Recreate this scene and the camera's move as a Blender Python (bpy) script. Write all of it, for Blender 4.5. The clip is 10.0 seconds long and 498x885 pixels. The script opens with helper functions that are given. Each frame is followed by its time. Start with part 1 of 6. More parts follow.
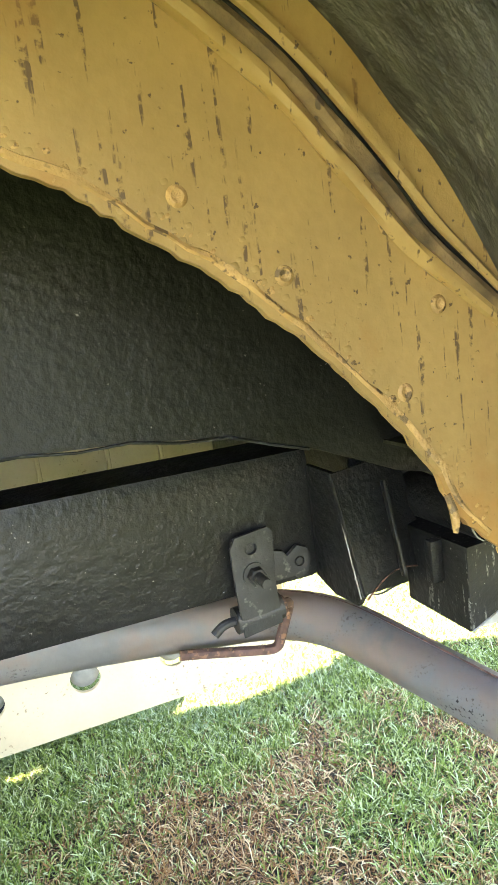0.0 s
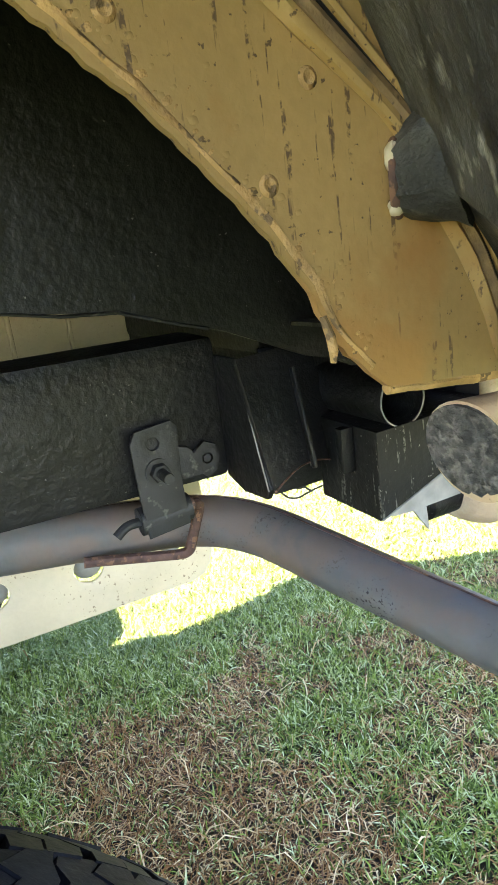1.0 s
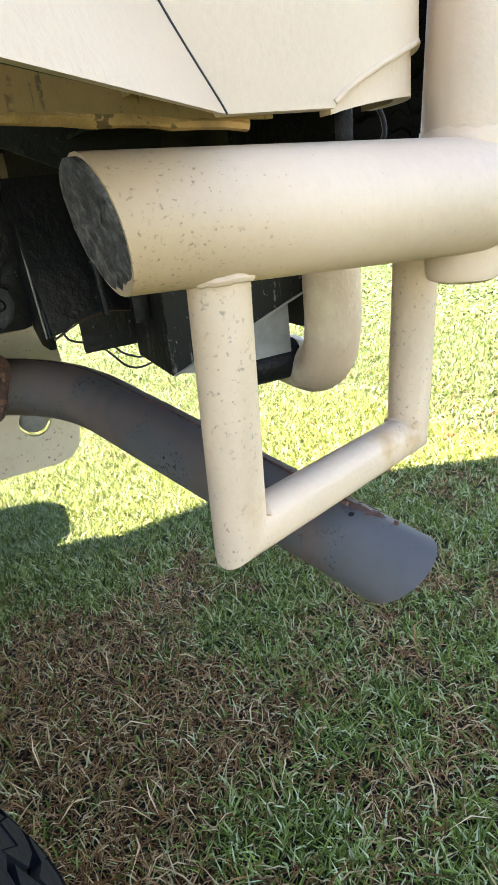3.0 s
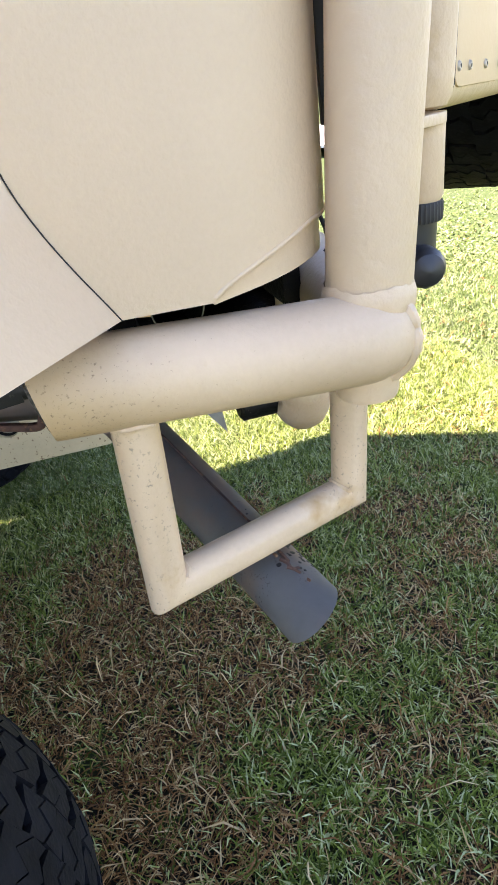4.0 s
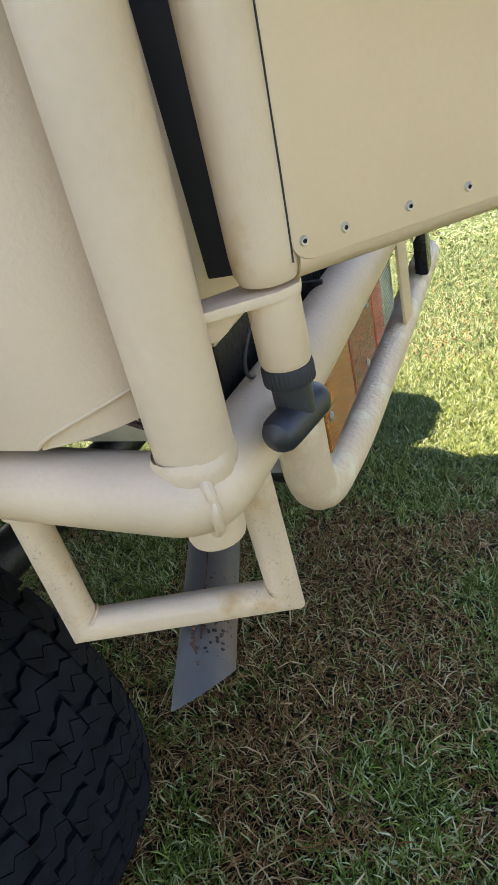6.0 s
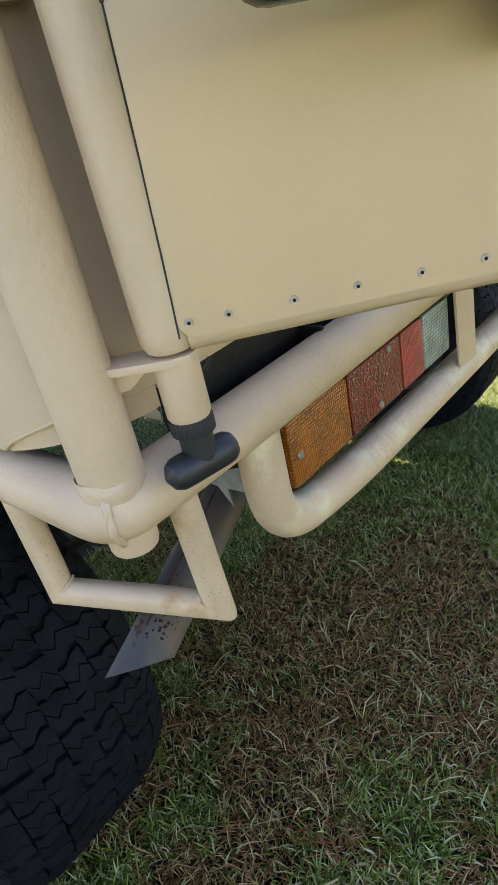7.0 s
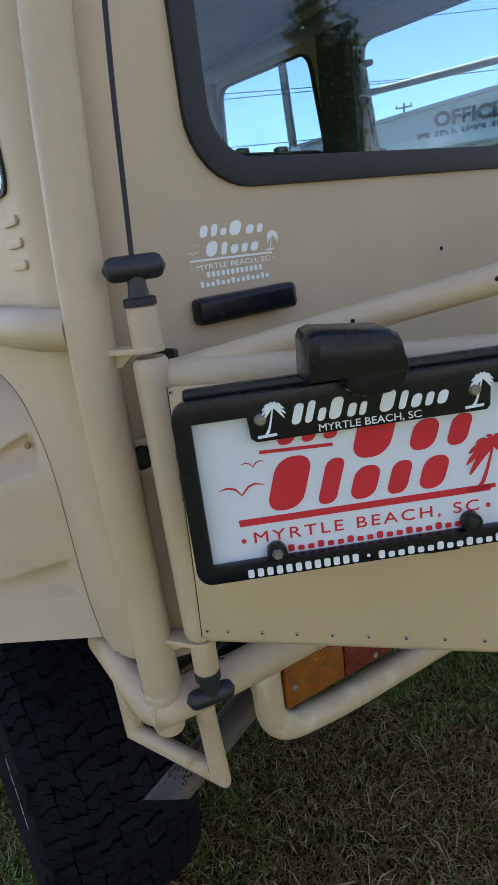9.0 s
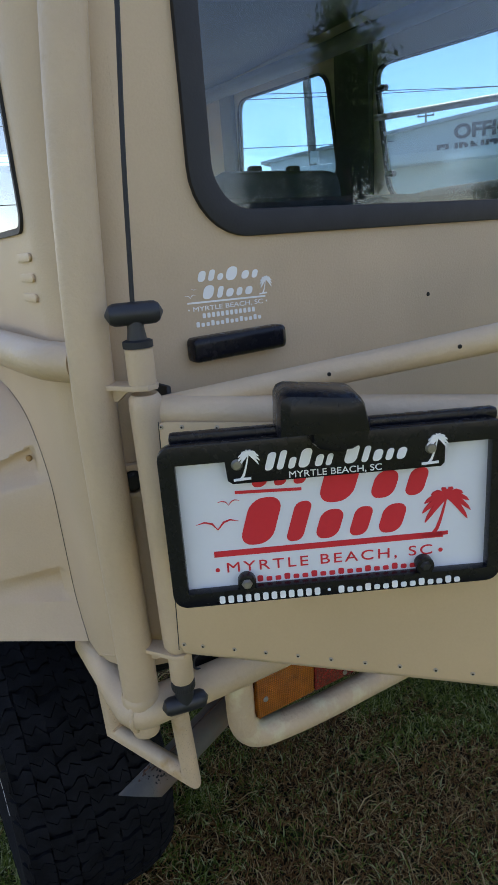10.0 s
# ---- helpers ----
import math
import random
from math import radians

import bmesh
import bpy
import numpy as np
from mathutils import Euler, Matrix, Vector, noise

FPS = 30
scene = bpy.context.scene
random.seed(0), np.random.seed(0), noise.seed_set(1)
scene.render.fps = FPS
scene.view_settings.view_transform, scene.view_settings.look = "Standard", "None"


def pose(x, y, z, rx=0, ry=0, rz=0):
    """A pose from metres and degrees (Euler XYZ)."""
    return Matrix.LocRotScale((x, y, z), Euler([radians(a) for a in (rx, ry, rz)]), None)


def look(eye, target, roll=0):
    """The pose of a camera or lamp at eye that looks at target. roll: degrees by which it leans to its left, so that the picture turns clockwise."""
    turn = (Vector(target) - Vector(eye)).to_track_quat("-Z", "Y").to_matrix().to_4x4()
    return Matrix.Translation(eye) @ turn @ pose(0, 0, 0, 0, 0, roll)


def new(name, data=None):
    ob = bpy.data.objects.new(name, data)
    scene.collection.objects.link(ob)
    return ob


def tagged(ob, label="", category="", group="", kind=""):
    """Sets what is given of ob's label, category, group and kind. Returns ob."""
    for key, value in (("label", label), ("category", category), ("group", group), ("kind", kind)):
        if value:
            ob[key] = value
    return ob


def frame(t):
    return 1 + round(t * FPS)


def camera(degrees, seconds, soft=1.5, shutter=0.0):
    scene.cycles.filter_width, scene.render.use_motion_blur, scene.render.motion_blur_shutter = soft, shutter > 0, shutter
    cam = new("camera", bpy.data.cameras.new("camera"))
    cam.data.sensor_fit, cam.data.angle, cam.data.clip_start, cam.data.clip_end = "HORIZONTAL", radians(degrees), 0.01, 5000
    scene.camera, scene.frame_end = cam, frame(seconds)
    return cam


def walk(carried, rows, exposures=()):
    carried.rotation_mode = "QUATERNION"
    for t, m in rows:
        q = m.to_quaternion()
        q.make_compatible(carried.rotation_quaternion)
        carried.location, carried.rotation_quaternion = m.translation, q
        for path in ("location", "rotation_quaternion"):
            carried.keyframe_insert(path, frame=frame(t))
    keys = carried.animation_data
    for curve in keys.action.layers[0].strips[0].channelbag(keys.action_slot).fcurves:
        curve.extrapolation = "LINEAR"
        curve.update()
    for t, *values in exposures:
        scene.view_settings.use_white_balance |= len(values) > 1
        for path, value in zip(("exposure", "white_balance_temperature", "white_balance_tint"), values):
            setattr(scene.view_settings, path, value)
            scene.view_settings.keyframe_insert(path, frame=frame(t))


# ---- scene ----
cam = camera(43.5, 10.0, 1.35)
PATH = [
    (0, (0.055, 0.046, 1.006), (0.754, 1.883, 0.638), -7.7),
    (0.5, (0.082, 0.051, 0.976), (0.855, 1.837, 0.515), -7.5),
    (1, (0.093, 0.058, 0.946), (0.906, 1.799, 0.391), -7.6),
    (1.5, (0.127, 0.073, 0.878), (0.922, 1.795, 0.244), -6.6),
    (2, (0.16, 0.064, 0.839), (0.956, 1.755, 0.128), -6.4),
    (2.5, (0.208, 0.048, 0.834), (1.006, 1.716, 0.072), -6.4),
    (2.7, (0.226, 0.038, 0.84), (1.013, 1.709, 0.075), -6.0),
    (3.8, (0.309, -0.025, 0.944), (0.772, 1.682, 0.01), -9.1),
    (4, (0.339, -0.045, 0.967), (0.716, 1.661, -0.006), -7.7),
    (4.5, (0.408, -0.091, 1.018), (0.585, 1.616, -0.01), -7.0),
    (5, (0.505, -0.094, 1.053), (0.497, 1.621, 0.024), -8.2),
    (5.5, (0.604, -0.008, 1.027), (0.095, 1.632, 0.001), -14.0),
    (5.7, (0.621, 0.0, 1.033), (-0.002, 1.607, 0.018), -14.7),
    (6.8, (0.814, 0.034, 1.065), (-0.357, 1.353, 0.12), -13.5),
    (7, (0.835, 0.06, 1.073), (-0.391, 1.33, 0.134), -13.2),
    (7.5, (0.906, 0.145, 1.128), (-0.507, 1.242, 0.234), -12.9),
    (8, (0.973, 0.141, 1.232), (-0.575, 1.158, 0.477), -11.9),
    (8.5, (1.061, 0.08, 1.314), (-0.546, 1.095, 0.691), -10.1),
    (9, (1.135, 0.05, 1.377), (-0.491, 1.053, 0.784), -7.6),
    (9.5, (1.177, 0.04, 1.412), (-0.456, 1.032, 0.821), -6.0),
    (10, (1.188, 0.049, 1.43), (-0.442, 1.043, 0.835), -4.4),
]
EXPOSURES = [(0.0, 5.5, 7600, 23), (0.5, 4.95, 7400, 22), (1.0, 4.7, 7100, 23), (1.6, 4.74, 6800, 23), (2.0, 3.88, 7100, 23), (2.5, 3.55, 7150, 23), (4.0, 3.18, 7250, 28), (4.5, 2.97, 7150, 24), (5.0, 2.80, 7150, 20), (5.5, 2.74, 7200, 23), (6.8, 2.66, 7450, 23), (7.6, 2.6, 7400, 24),
             (8.2, 2.06, 6950, 22), (9.0, 1.77, 7350, 23), (10.0, 1.72, 7400, 23)]
walk(cam, [(t, look(eye, target, roll)) for t, eye, target, roll in PATH], EXPOSURES)

# ---- light ----
SUN_DIR = Vector((0.50, -0.315, -0.81)).normalized()   # the way the sunlight travels
world = bpy.data.worlds.new("world")
scene.world = world
world.use_nodes = True
wn, wl = world.node_tree.nodes, world.node_tree.links
wn.clear()
sky = wn.new("ShaderNodeTexSky")
sky.sky_type, sky.sun_disc = "NISHITA", False
sky.sun_elevation = math.asin(-SUN_DIR.z)
sky.air_density, sky.dust_density, sky.ozone_density = 1.0, 0.0, 2.5
sky.sun_rotation = math.atan2(-SUN_DIR.x, -SUN_DIR.y)
coord = wn.new("ShaderNodeTexCoord")
puff = wn.new("ShaderNodeTexNoise")
puff.inputs["Scale"].default_value, puff.inputs["Detail"].default_value = 3.2, 8
puff.inputs["Roughness"].default_value = 0.62
ramp = wn.new("ShaderNodeValToRGB")
ramp.color_ramp.elements[0].position, ramp.color_ramp.elements[1].position = 0.64, 0.84
cloud = wn.new("ShaderNodeMix")
cloud.data_type = "RGBA"
cloud.inputs["B"].default_value = (8, 8.1, 8.4, 1)
back = wn.new("ShaderNodeBackground")
back.inputs["Strength"].default_value = 0.11
wout = wn.new("ShaderNodeOutputWorld")
wl.new(coord.outputs["Generated"], puff.inputs["Vector"])
wl.new(puff.outputs["Fac"], ramp.inputs["Fac"])
wl.new(ramp.outputs["Color"], cloud.inputs["Factor"])
wl.new(sky.outputs["Color"], cloud.inputs["A"])
wl.new(cloud.outputs["Result"], back.inputs["Color"])
wl.new(back.outputs["Background"], wout.inputs["Surface"])
sun = bpy.data.lights.new("sun", "SUN")
sun.energy, sun.angle, sun.color = 5.0, radians(0.53), (1.0, 0.965, 0.92)
sun_ob = new("sun", sun)
sun_ob.matrix_world = look((0, 0, 30), Vector((0, 0, 30)) + SUN_DIR)


# ---- materials ----
def material(name, base, rough=0.6, metal=0.0, vary=0.12, scale=9.0, bump=0.15, grain=220.0, bump_dist=0.001, spots=None, spot_scale=60.0,
             spot_at=0.66, streaks=None, streak_at=0.62, coat=0.0, soft_spots=0.04, rust=None, rust_at=0.7, island=0.0, fine=0.06, spec=0.5, spot_patch=0.0, spot_zone=None):
    """Base colour with two scales of variation, optional spots, downward streaks and a second stain colour, and a fine bump."""
    m = bpy.data.materials.new(name)
    m.use_nodes = True
    n, l = m.node_tree.nodes, m.node_tree.links
    b = n["Principled BSDF"]
    tc = n.new("ShaderNodeTexCoord")

    def noise_node(sc, detail=4, vec=None, rough_=0.55):
        t = n.new("ShaderNodeTexNoise")
        t.inputs["Scale"].default_value, t.inputs["Detail"].default_value, t.inputs["Roughness"].default_value = sc, detail, rough_
        l.new(vec or tc.outputs["Object"], t.inputs["Vector"])
        return t.outputs["Fac"]

    def mixed(fac, a, c, kind="MIX"):
        x = n.new("ShaderNodeMix")
        x.data_type, x.blend_type = "RGBA", kind
        for key, v in (("Factor", fac), ("A", a), ("B", c)):
            if isinstance(v, (int, float)):
                x.inputs[key].default_value = v
            elif isinstance(v, tuple):
                x.inputs[key].default_value = v
            else:
                l.new(v, x.inputs[key])
        return x.outputs["Result"]

    def steps(v, lo, hi):
        r = n.new("ShaderNodeMapRange")
        r.inputs["From Min"].default_value, r.inputs["From Max"].default_value = lo, hi
        l.new(v, r.inputs["Value"])
        return r.outputs["Result"]

    base = tuple(base[:3]) + (1.0,)
    dark = tuple(c * (1 - vary * 1.6) for c in base[:3]) + (1.0,)
    light = tuple(min(1, c * (1 + vary)) for c in base[:3]) + (1.0,)
    col = mixed(steps(noise_node(scale, 5), 0.3, 0.7), dark, light)
    col = mixed(fine * 2, col, mixed(noise_node(grain, 3), (0.25, 0.25, 0.25, 1), (0.75, 0.75, 0.75, 1)), "OVERLAY")
    if island:
        g = n.new("ShaderNodeNewGeometry")
        col = mixed(island, col, mixed(g.outputs["Random Per Island"], (0.1, 0.1, 0.1, 1), (0.9, 0.9, 0.9, 1)), "OVERLAY")
    if streaks:
        mp = n.new("ShaderNodeMapping")
        mp.inputs["Scale"].default_value = (1, 1, 0.07)
        l.new(tc.outputs["Object"], mp.inputs["Vector"])
        s = noise_node(spot_scale * 1.1, 3, mp.outputs["Vector"])
        brk = noise_node(spot_scale * 1.3, 3)
        f = n.new("ShaderNodeMath")
        f.operation = "MULTIPLY"
        l.new(steps(s, streak_at, streak_at + 0.05), f.inputs[0])
        l.new(steps(brk, 0.45, 0.56), f.inputs[1])
        col = mixed(f.outputs["Value"], col, tuple(streaks[:3]) + (1.0,))
    if spots:
        sf = steps(noise_node(spot_scale, 3), spot_at, spot_at + soft_spots)
        if spot_patch:      # chips gather in patches
            f2 = n.new("ShaderNodeMath")
            f2.operation = "MULTIPLY"
            l.new(sf, f2.inputs[0])
            l.new(steps(noise_node(13, 3), spot_patch, spot_patch + 0.12), f2.inputs[1])
            sf = f2.outputs["Value"]
        if spot_zone:       # chips gather round one worn place
            centre, near, far = spot_zone
            dist = n.new("ShaderNodeVectorMath")
            dist.operation = "DISTANCE"
            dist.inputs[1].default_value = centre
            l.new(tc.outputs["Object"], dist.inputs[0])
            zone = n.new("ShaderNodeMapRange")
            for key, v in (("From Min", near), ("From Max", far), ("To Min", 1.0), ("To Max", 0.0)):
                zone.inputs[key].default_value = v
            l.new(dist.outputs["Value"], zone.inputs["Value"])
            wear = n.new("ShaderNodeMath")
            wear.operation = "MULTIPLY_ADD"
            wear.inputs[1].default_value = 0.12
            l.new(zone.outputs["Result"], wear.inputs[0])
            l.new(noise_node(spot_scale, 3), wear.inputs[2])
            sf = steps(wear.outputs["Value"], spot_at, spot_at + soft_spots)
            col = mixed(steps(zone.outputs["Result"], 0.0, 1.7), col, (0.36, 0.23, 0.10, 1.0))
        col = mixed(sf, col, tuple(spots[:3]) + (1.0,))
    if rust:
        col = mixed(steps(noise_node(14, 6), rust_at, rust_at + 0.12), col, tuple(rust[:3]) + (1.0,))
    l.new(col, b.inputs["Base Color"])
    rr = n.new("ShaderNodeMapRange")
    rr.inputs["To Min"].default_value, rr.inputs["To Max"].default_value = max(0.02, rough - 0.08), min(1, rough + 0.1)
    l.new(noise_node(scale * 4, 4), rr.inputs["Value"])
    l.new(rr.outputs["Result"], b.inputs["Roughness"])
    b.inputs["Metallic"].default_value, b.inputs["Coat Weight"].default_value, b.inputs["Specular IOR Level"].default_value = metal, coat, spec
    if bump:
        bp = n.new("ShaderNodeBump")
        bp.inputs["Strength"].default_value, bp.inputs["Distance"].default_value = bump, bump_dist
        l.new(noise_node(grain, 4), bp.inputs["Height"])
        l.new(bp.outputs["Normal"], b.inputs["Normal"])
    return m


TAN = (0.545, 0.400, 0.258)
M_TAN = material("tan_bedliner_paint", TAN, 0.55, vary=0.05, scale=6, bump=0.35, grain=320, bump_dist=0.0012, fine=0.05)
M_TUBE = material("tan_tube_paint", TAN, 0.5, vary=0.06, scale=8, bump=0.5, grain=150, bump_dist=0.0018, rust=(0.42, 0.27, 0.11), rust_at=0.66, fine=0.05)
M_TUBE_DIRT = material("tan_tube_chipped", TAN, 0.55, vary=0.08, scale=12, bump=0.35, grain=260, spots=(0.27, 0.215, 0.15), spot_scale=380, spot_at=0.605, soft_spots=0.10, spot_patch=0.43,
                       rust=(0.40, 0.24, 0.09), rust_at=0.6, fine=0.06)
M_BUMPER = material("tan_bumper_chipped", TAN, 0.55, vary=0.08, scale=12, bump=0.4, grain=240, bump_dist=0.0012, spots=(0.19, 0.125, 0.07), spot_scale=520, spot_at=0.695, soft_spots=0.16,
                    spot_zone=((0.305, 0.240, 0.840), 0.012, 0.085), rust=(0.42, 0.27, 0.11), rust_at=0.64, fine=0.06)
M_GUARD = material("patched_tan_paint", TAN, 0.5, vary=0.06, scale=8, bump=0.75, grain=140, bump_dist=0.0026, rust=(0.63, 0.555, 0.36), rust_at=0.535, fine=0.05)
M_GATE = material("tan_panel_paint", (0.570, 0.407, 0.240), 0.5, vary=0.05, scale=5, bump=0.12, grain=300, fine=0.04)
M_OCHRE = material("stained_inner_paint", (0.300, 0.182, 0.064), 0.58, vary=0.26, scale=6, bump=0.35, grain=230, spots=(0.080, 0.043, 0.020), spot_scale=240,
                   spot_at=0.672, streaks=(0.085, 0.046, 0.022), streak_at=0.600, soft_spots=0.04, rust=(0.27, 0.132, 0.038), rust_at=0.55, fine=0.10)
M_EDGE = material("rusty_sealant_edge", (0.36, 0.205, 0.075), 0.75, vary=0.3, scale=60, bump=0.8, grain=140, bump_dist=0.003, spots=(0.12, 0.07, 0.03), spot_scale=120, spot_at=0.58)
M_SEALANT = material("brown_seam_sealant", (0.185, 0.112, 0.050), 0.75, vary=0.4, scale=50, bump=0.7, grain=120, bump_dist=0.003, spots=(0.07, 0.042, 0.022), spot_scale=120, spot_at=0.62)
M_BLACK = material("black_undercoat", (0.0060, 0.0062, 0.0066), 0.46, vary=0.4, scale=14, bump=0.75, grain=120, bump_dist=0.0026, spots=(0.16, 0.16, 0.145), spot_scale=300, spot_at=0.70, spec=0.29)
M_WHEELHOUSE = material("black_wheelhouse_coat", (0.0052, 0.0053, 0.0048), 0.50, vary=0.4, scale=14, bump=0.7, grain=110, bump_dist=0.0022, spots=(0.12, 0.12, 0.11), spot_scale=260, spot_at=0.715, spec=0.24)
M_SPLASH = material("mud_caked_black", (0.040, 0.037, 0.021), 0.75, vary=0.55, scale=12, bump=0.9, grain=90, bump_dist=0.004, spots=(0.34, 0.32, 0.22), spot_scale=75, spot_at=0.645, soft_spots=0.05, spec=0.2)
M_MUDDY = material("mud_splashed_black", (0.0062, 0.0064, 0.0060), 0.55, vary=0.4, scale=20, bump=0.5, grain=140, bump_dist=0.002, spots=(0.16, 0.16, 0.145), spot_scale=220, spot_at=0.68, streaks=(0.10, 0.10, 0.088), streak_at=0.60, spec=0.27)
M_BRACKET = material("grimy_black_steel", (0.0095, 0.0095, 0.0090), 0.6, vary=0.4, scale=50, bump=0.5, grain=160, bump_dist=0.0015, spots=(0.075, 0.072, 0.062), spot_scale=110, spot_at=0.60, soft_spots=0.12)
M_GREY_IN = material("grey_dusty_liner", (0.072, 0.070, 0.058), 0.75, vary=0.6, scale=30, bump=1.0, grain=85, bump_dist=0.005, spots=(0.33, 0.315, 0.265), spot_scale=70, spot_at=0.60, soft_spots=0.14, rust=(0.022, 0.021, 0.018), rust_at=0.53)
M_CAP = material("tarred_tube_end", (0.075, 0.069, 0.062), 0.9, vary=0.6, scale=130, bump=1.0, grain=210, bump_dist=0.006, spots=(0.20, 0.18, 0.155), spot_scale=210, spot_at=0.50, soft_spots=0.25, rust=(0.022, 0.020, 0.020), rust_at=0.52, fine=0.3)
M_EXH = material("heat_greyed_steel", (0.205, 0.198, 0.180), 0.56, vary=0.16, scale=11, bump=0.25, grain=160, spots=(0.024, 0.021, 0.021), spot_scale=340, spot_at=0.585, soft_spots=0.04, spot_patch=0.53, rust=(0.245, 0.188, 0.150), rust_at=0.45, spec=0.30)
M_RUST = material("rusty_steel", (0.080, 0.037, 0.024), 0.8, vary=0.4, scale=80, bump=0.6, grain=200, spots=(0.15, 0.072, 0.038), spot_scale=150, spot_at=0.55)
M_CREAM = material("chipped_cream_paint", (0.50, 0.425, 0.285), 0.55, vary=0.08, scale=14, bump=0.2, grain=180, spots=(0.17, 0.12, 0.07), spot_scale=230, spot_at=0.64, spot_patch=0.46)
M_PLUG = material("dull_grey_plug", (0.20, 0.195, 0.17), 0.7, vary=0.2, scale=60, bump=0.2)
M_STEEL = material("zinc_fastener", (0.27, 0.255, 0.225), 0.45, metal=0.7, vary=0.15, scale=80, bump=0.1)
M_RUBBER = material("black_rubber", (0.014, 0.014, 0.016), 0.62, vary=0.2, scale=20, bump=0.25, grain=240)
M_TYRE = material("dusty_tyre_rubber", (0.0058, 0.0064, 0.0086), 0.8, vary=0.4, scale=26, bump=0.5, grain=160, bump_dist=0.002, spots=(0.010, 0.0105, 0.0125), spot_scale=60, spot_at=0.6, soft_spots=0.15, spec=0.13)
M_PLASTIC = material("black_plastic", (0.0060, 0.0066, 0.0105), 0.25, vary=0.1, scale=20, bump=0.08, grain=300, spec=0.27)
M_RIVET = material("painted_rivet", (0.52, 0.44, 0.34), 0.42, metal=0.3, vary=0.2, scale=80, bump=0.1)
M_KNOB = material("black_knob_plastic", (0.018, 0.019, 0.022), 0.45, vary=0.2, scale=40, bump=0.1, grain=300)
M_PLATE = material("white_plate_card", (0.70, 0.72, 0.755), 0.45, vary=0.02, scale=12, bump=0.02, fine=0.02, spec=0.25)
M_RED = material("red_print", (0.68, 0.038, 0.046), 0.5, vary=0.03, scale=20, bump=0, spec=0.15)
M_WHITE = material("white_print", (0.80, 0.80, 0.80), 0.4, vary=0.03, scale=20, bump=0)
M_STICKER = material("pale_vinyl_print", (0.84, 0.83, 0.80), 0.45, vary=0.05, scale=20, bump=0)
M_GROUND = material("lawn_soil", (0.018, 0.012, 0.006), 0.95, vary=0.4, scale=3.5, bump=0.8, grain=40, bump_dist=0.01, spots=(0.026, 0.034, 0.009), spot_scale=7, spot_at=0.52, soft_spots=0.2, spec=0.1)
M_SEAT = material("dark_interior_cloth", (0.02, 0.022, 0.026), 0.85, vary=0.2, scale=20)
M_LINER = material("grey_headliner", (0.17, 0.17, 0.155), 0.85, vary=0.08, scale=6)
M_WALL = material("pale_metal_siding", (0.62, 0.60, 0.54), 0.6, vary=0.06, scale=0.6)
M_SIGN = material("dark_sign_letters", (0.03, 0.035, 0.05), 0.5, vary=0.05, scale=2, bump=0)
M_POLE = material("weathered_pole_wood", (0.26, 0.21, 0.17), 0.85, vary=0.2, scale=3)
M_WIRE = material("black_cable", (0.02, 0.02, 0.022), 0.6, vary=0.1, scale=5, bump=0)
M_BARK = material("bark", (0.09, 0.065, 0.045), 0.9, vary=0.3, scale=6)
M_ROAD = material("pale_concrete_road", (0.50, 0.48, 0.45), 0.85, vary=0.1, scale=1.0)

# beyond the worn patch the soil is covered by close turf
_n, _l = M_GROUND.node_tree.nodes, M_GROUND.node_tree.links
_b = _n["Principled BSDF"]
_src = _b.inputs["Base Color"].links[0].from_socket
_tc, _len, _ramp, _mix, _nz = (_n.new("ShaderNode" + k) for k in ("TexCoord", "VectorMath", "MapRange", "Mix", "TexNoise"))
_len.operation, _mix.data_type = "DISTANCE", "RGBA"
_len.inputs[1].default_value = (0.3, 0.8, 0.0)
_ramp.inputs["From Min"].default_value, _ramp.inputs["From Max"].default_value = 1.3, 2.6
_nz.inputs["Scale"].default_value, _nz.inputs["Detail"].default_value = 38, 4
_turf = _n.new("ShaderNodeMix")
_turf.data_type = "RGBA"
_turf.inputs["A"].default_value, _turf.inputs["B"].default_value = (0.026, 0.043, 0.011, 1), (0.060, 0.078, 0.025, 1)
_l.new(_tc.outputs["Object"], _len.inputs[0])
_l.new(_tc.outputs["Object"], _nz.inputs["Vector"])
_l.new(_nz.outputs["Fac"], _turf.inputs["Factor"])
_l.new(_len.outputs["Value"], _ramp.inputs["Value"])
_l.new(_ramp.outputs["Result"], _mix.inputs["Factor"])
_l.new(_src, _mix.inputs["A"])
_l.new(_turf.outputs["Result"], _mix.inputs["B"])
_l.new(_mix.outputs["Result"], _b.inputs["Base Color"])


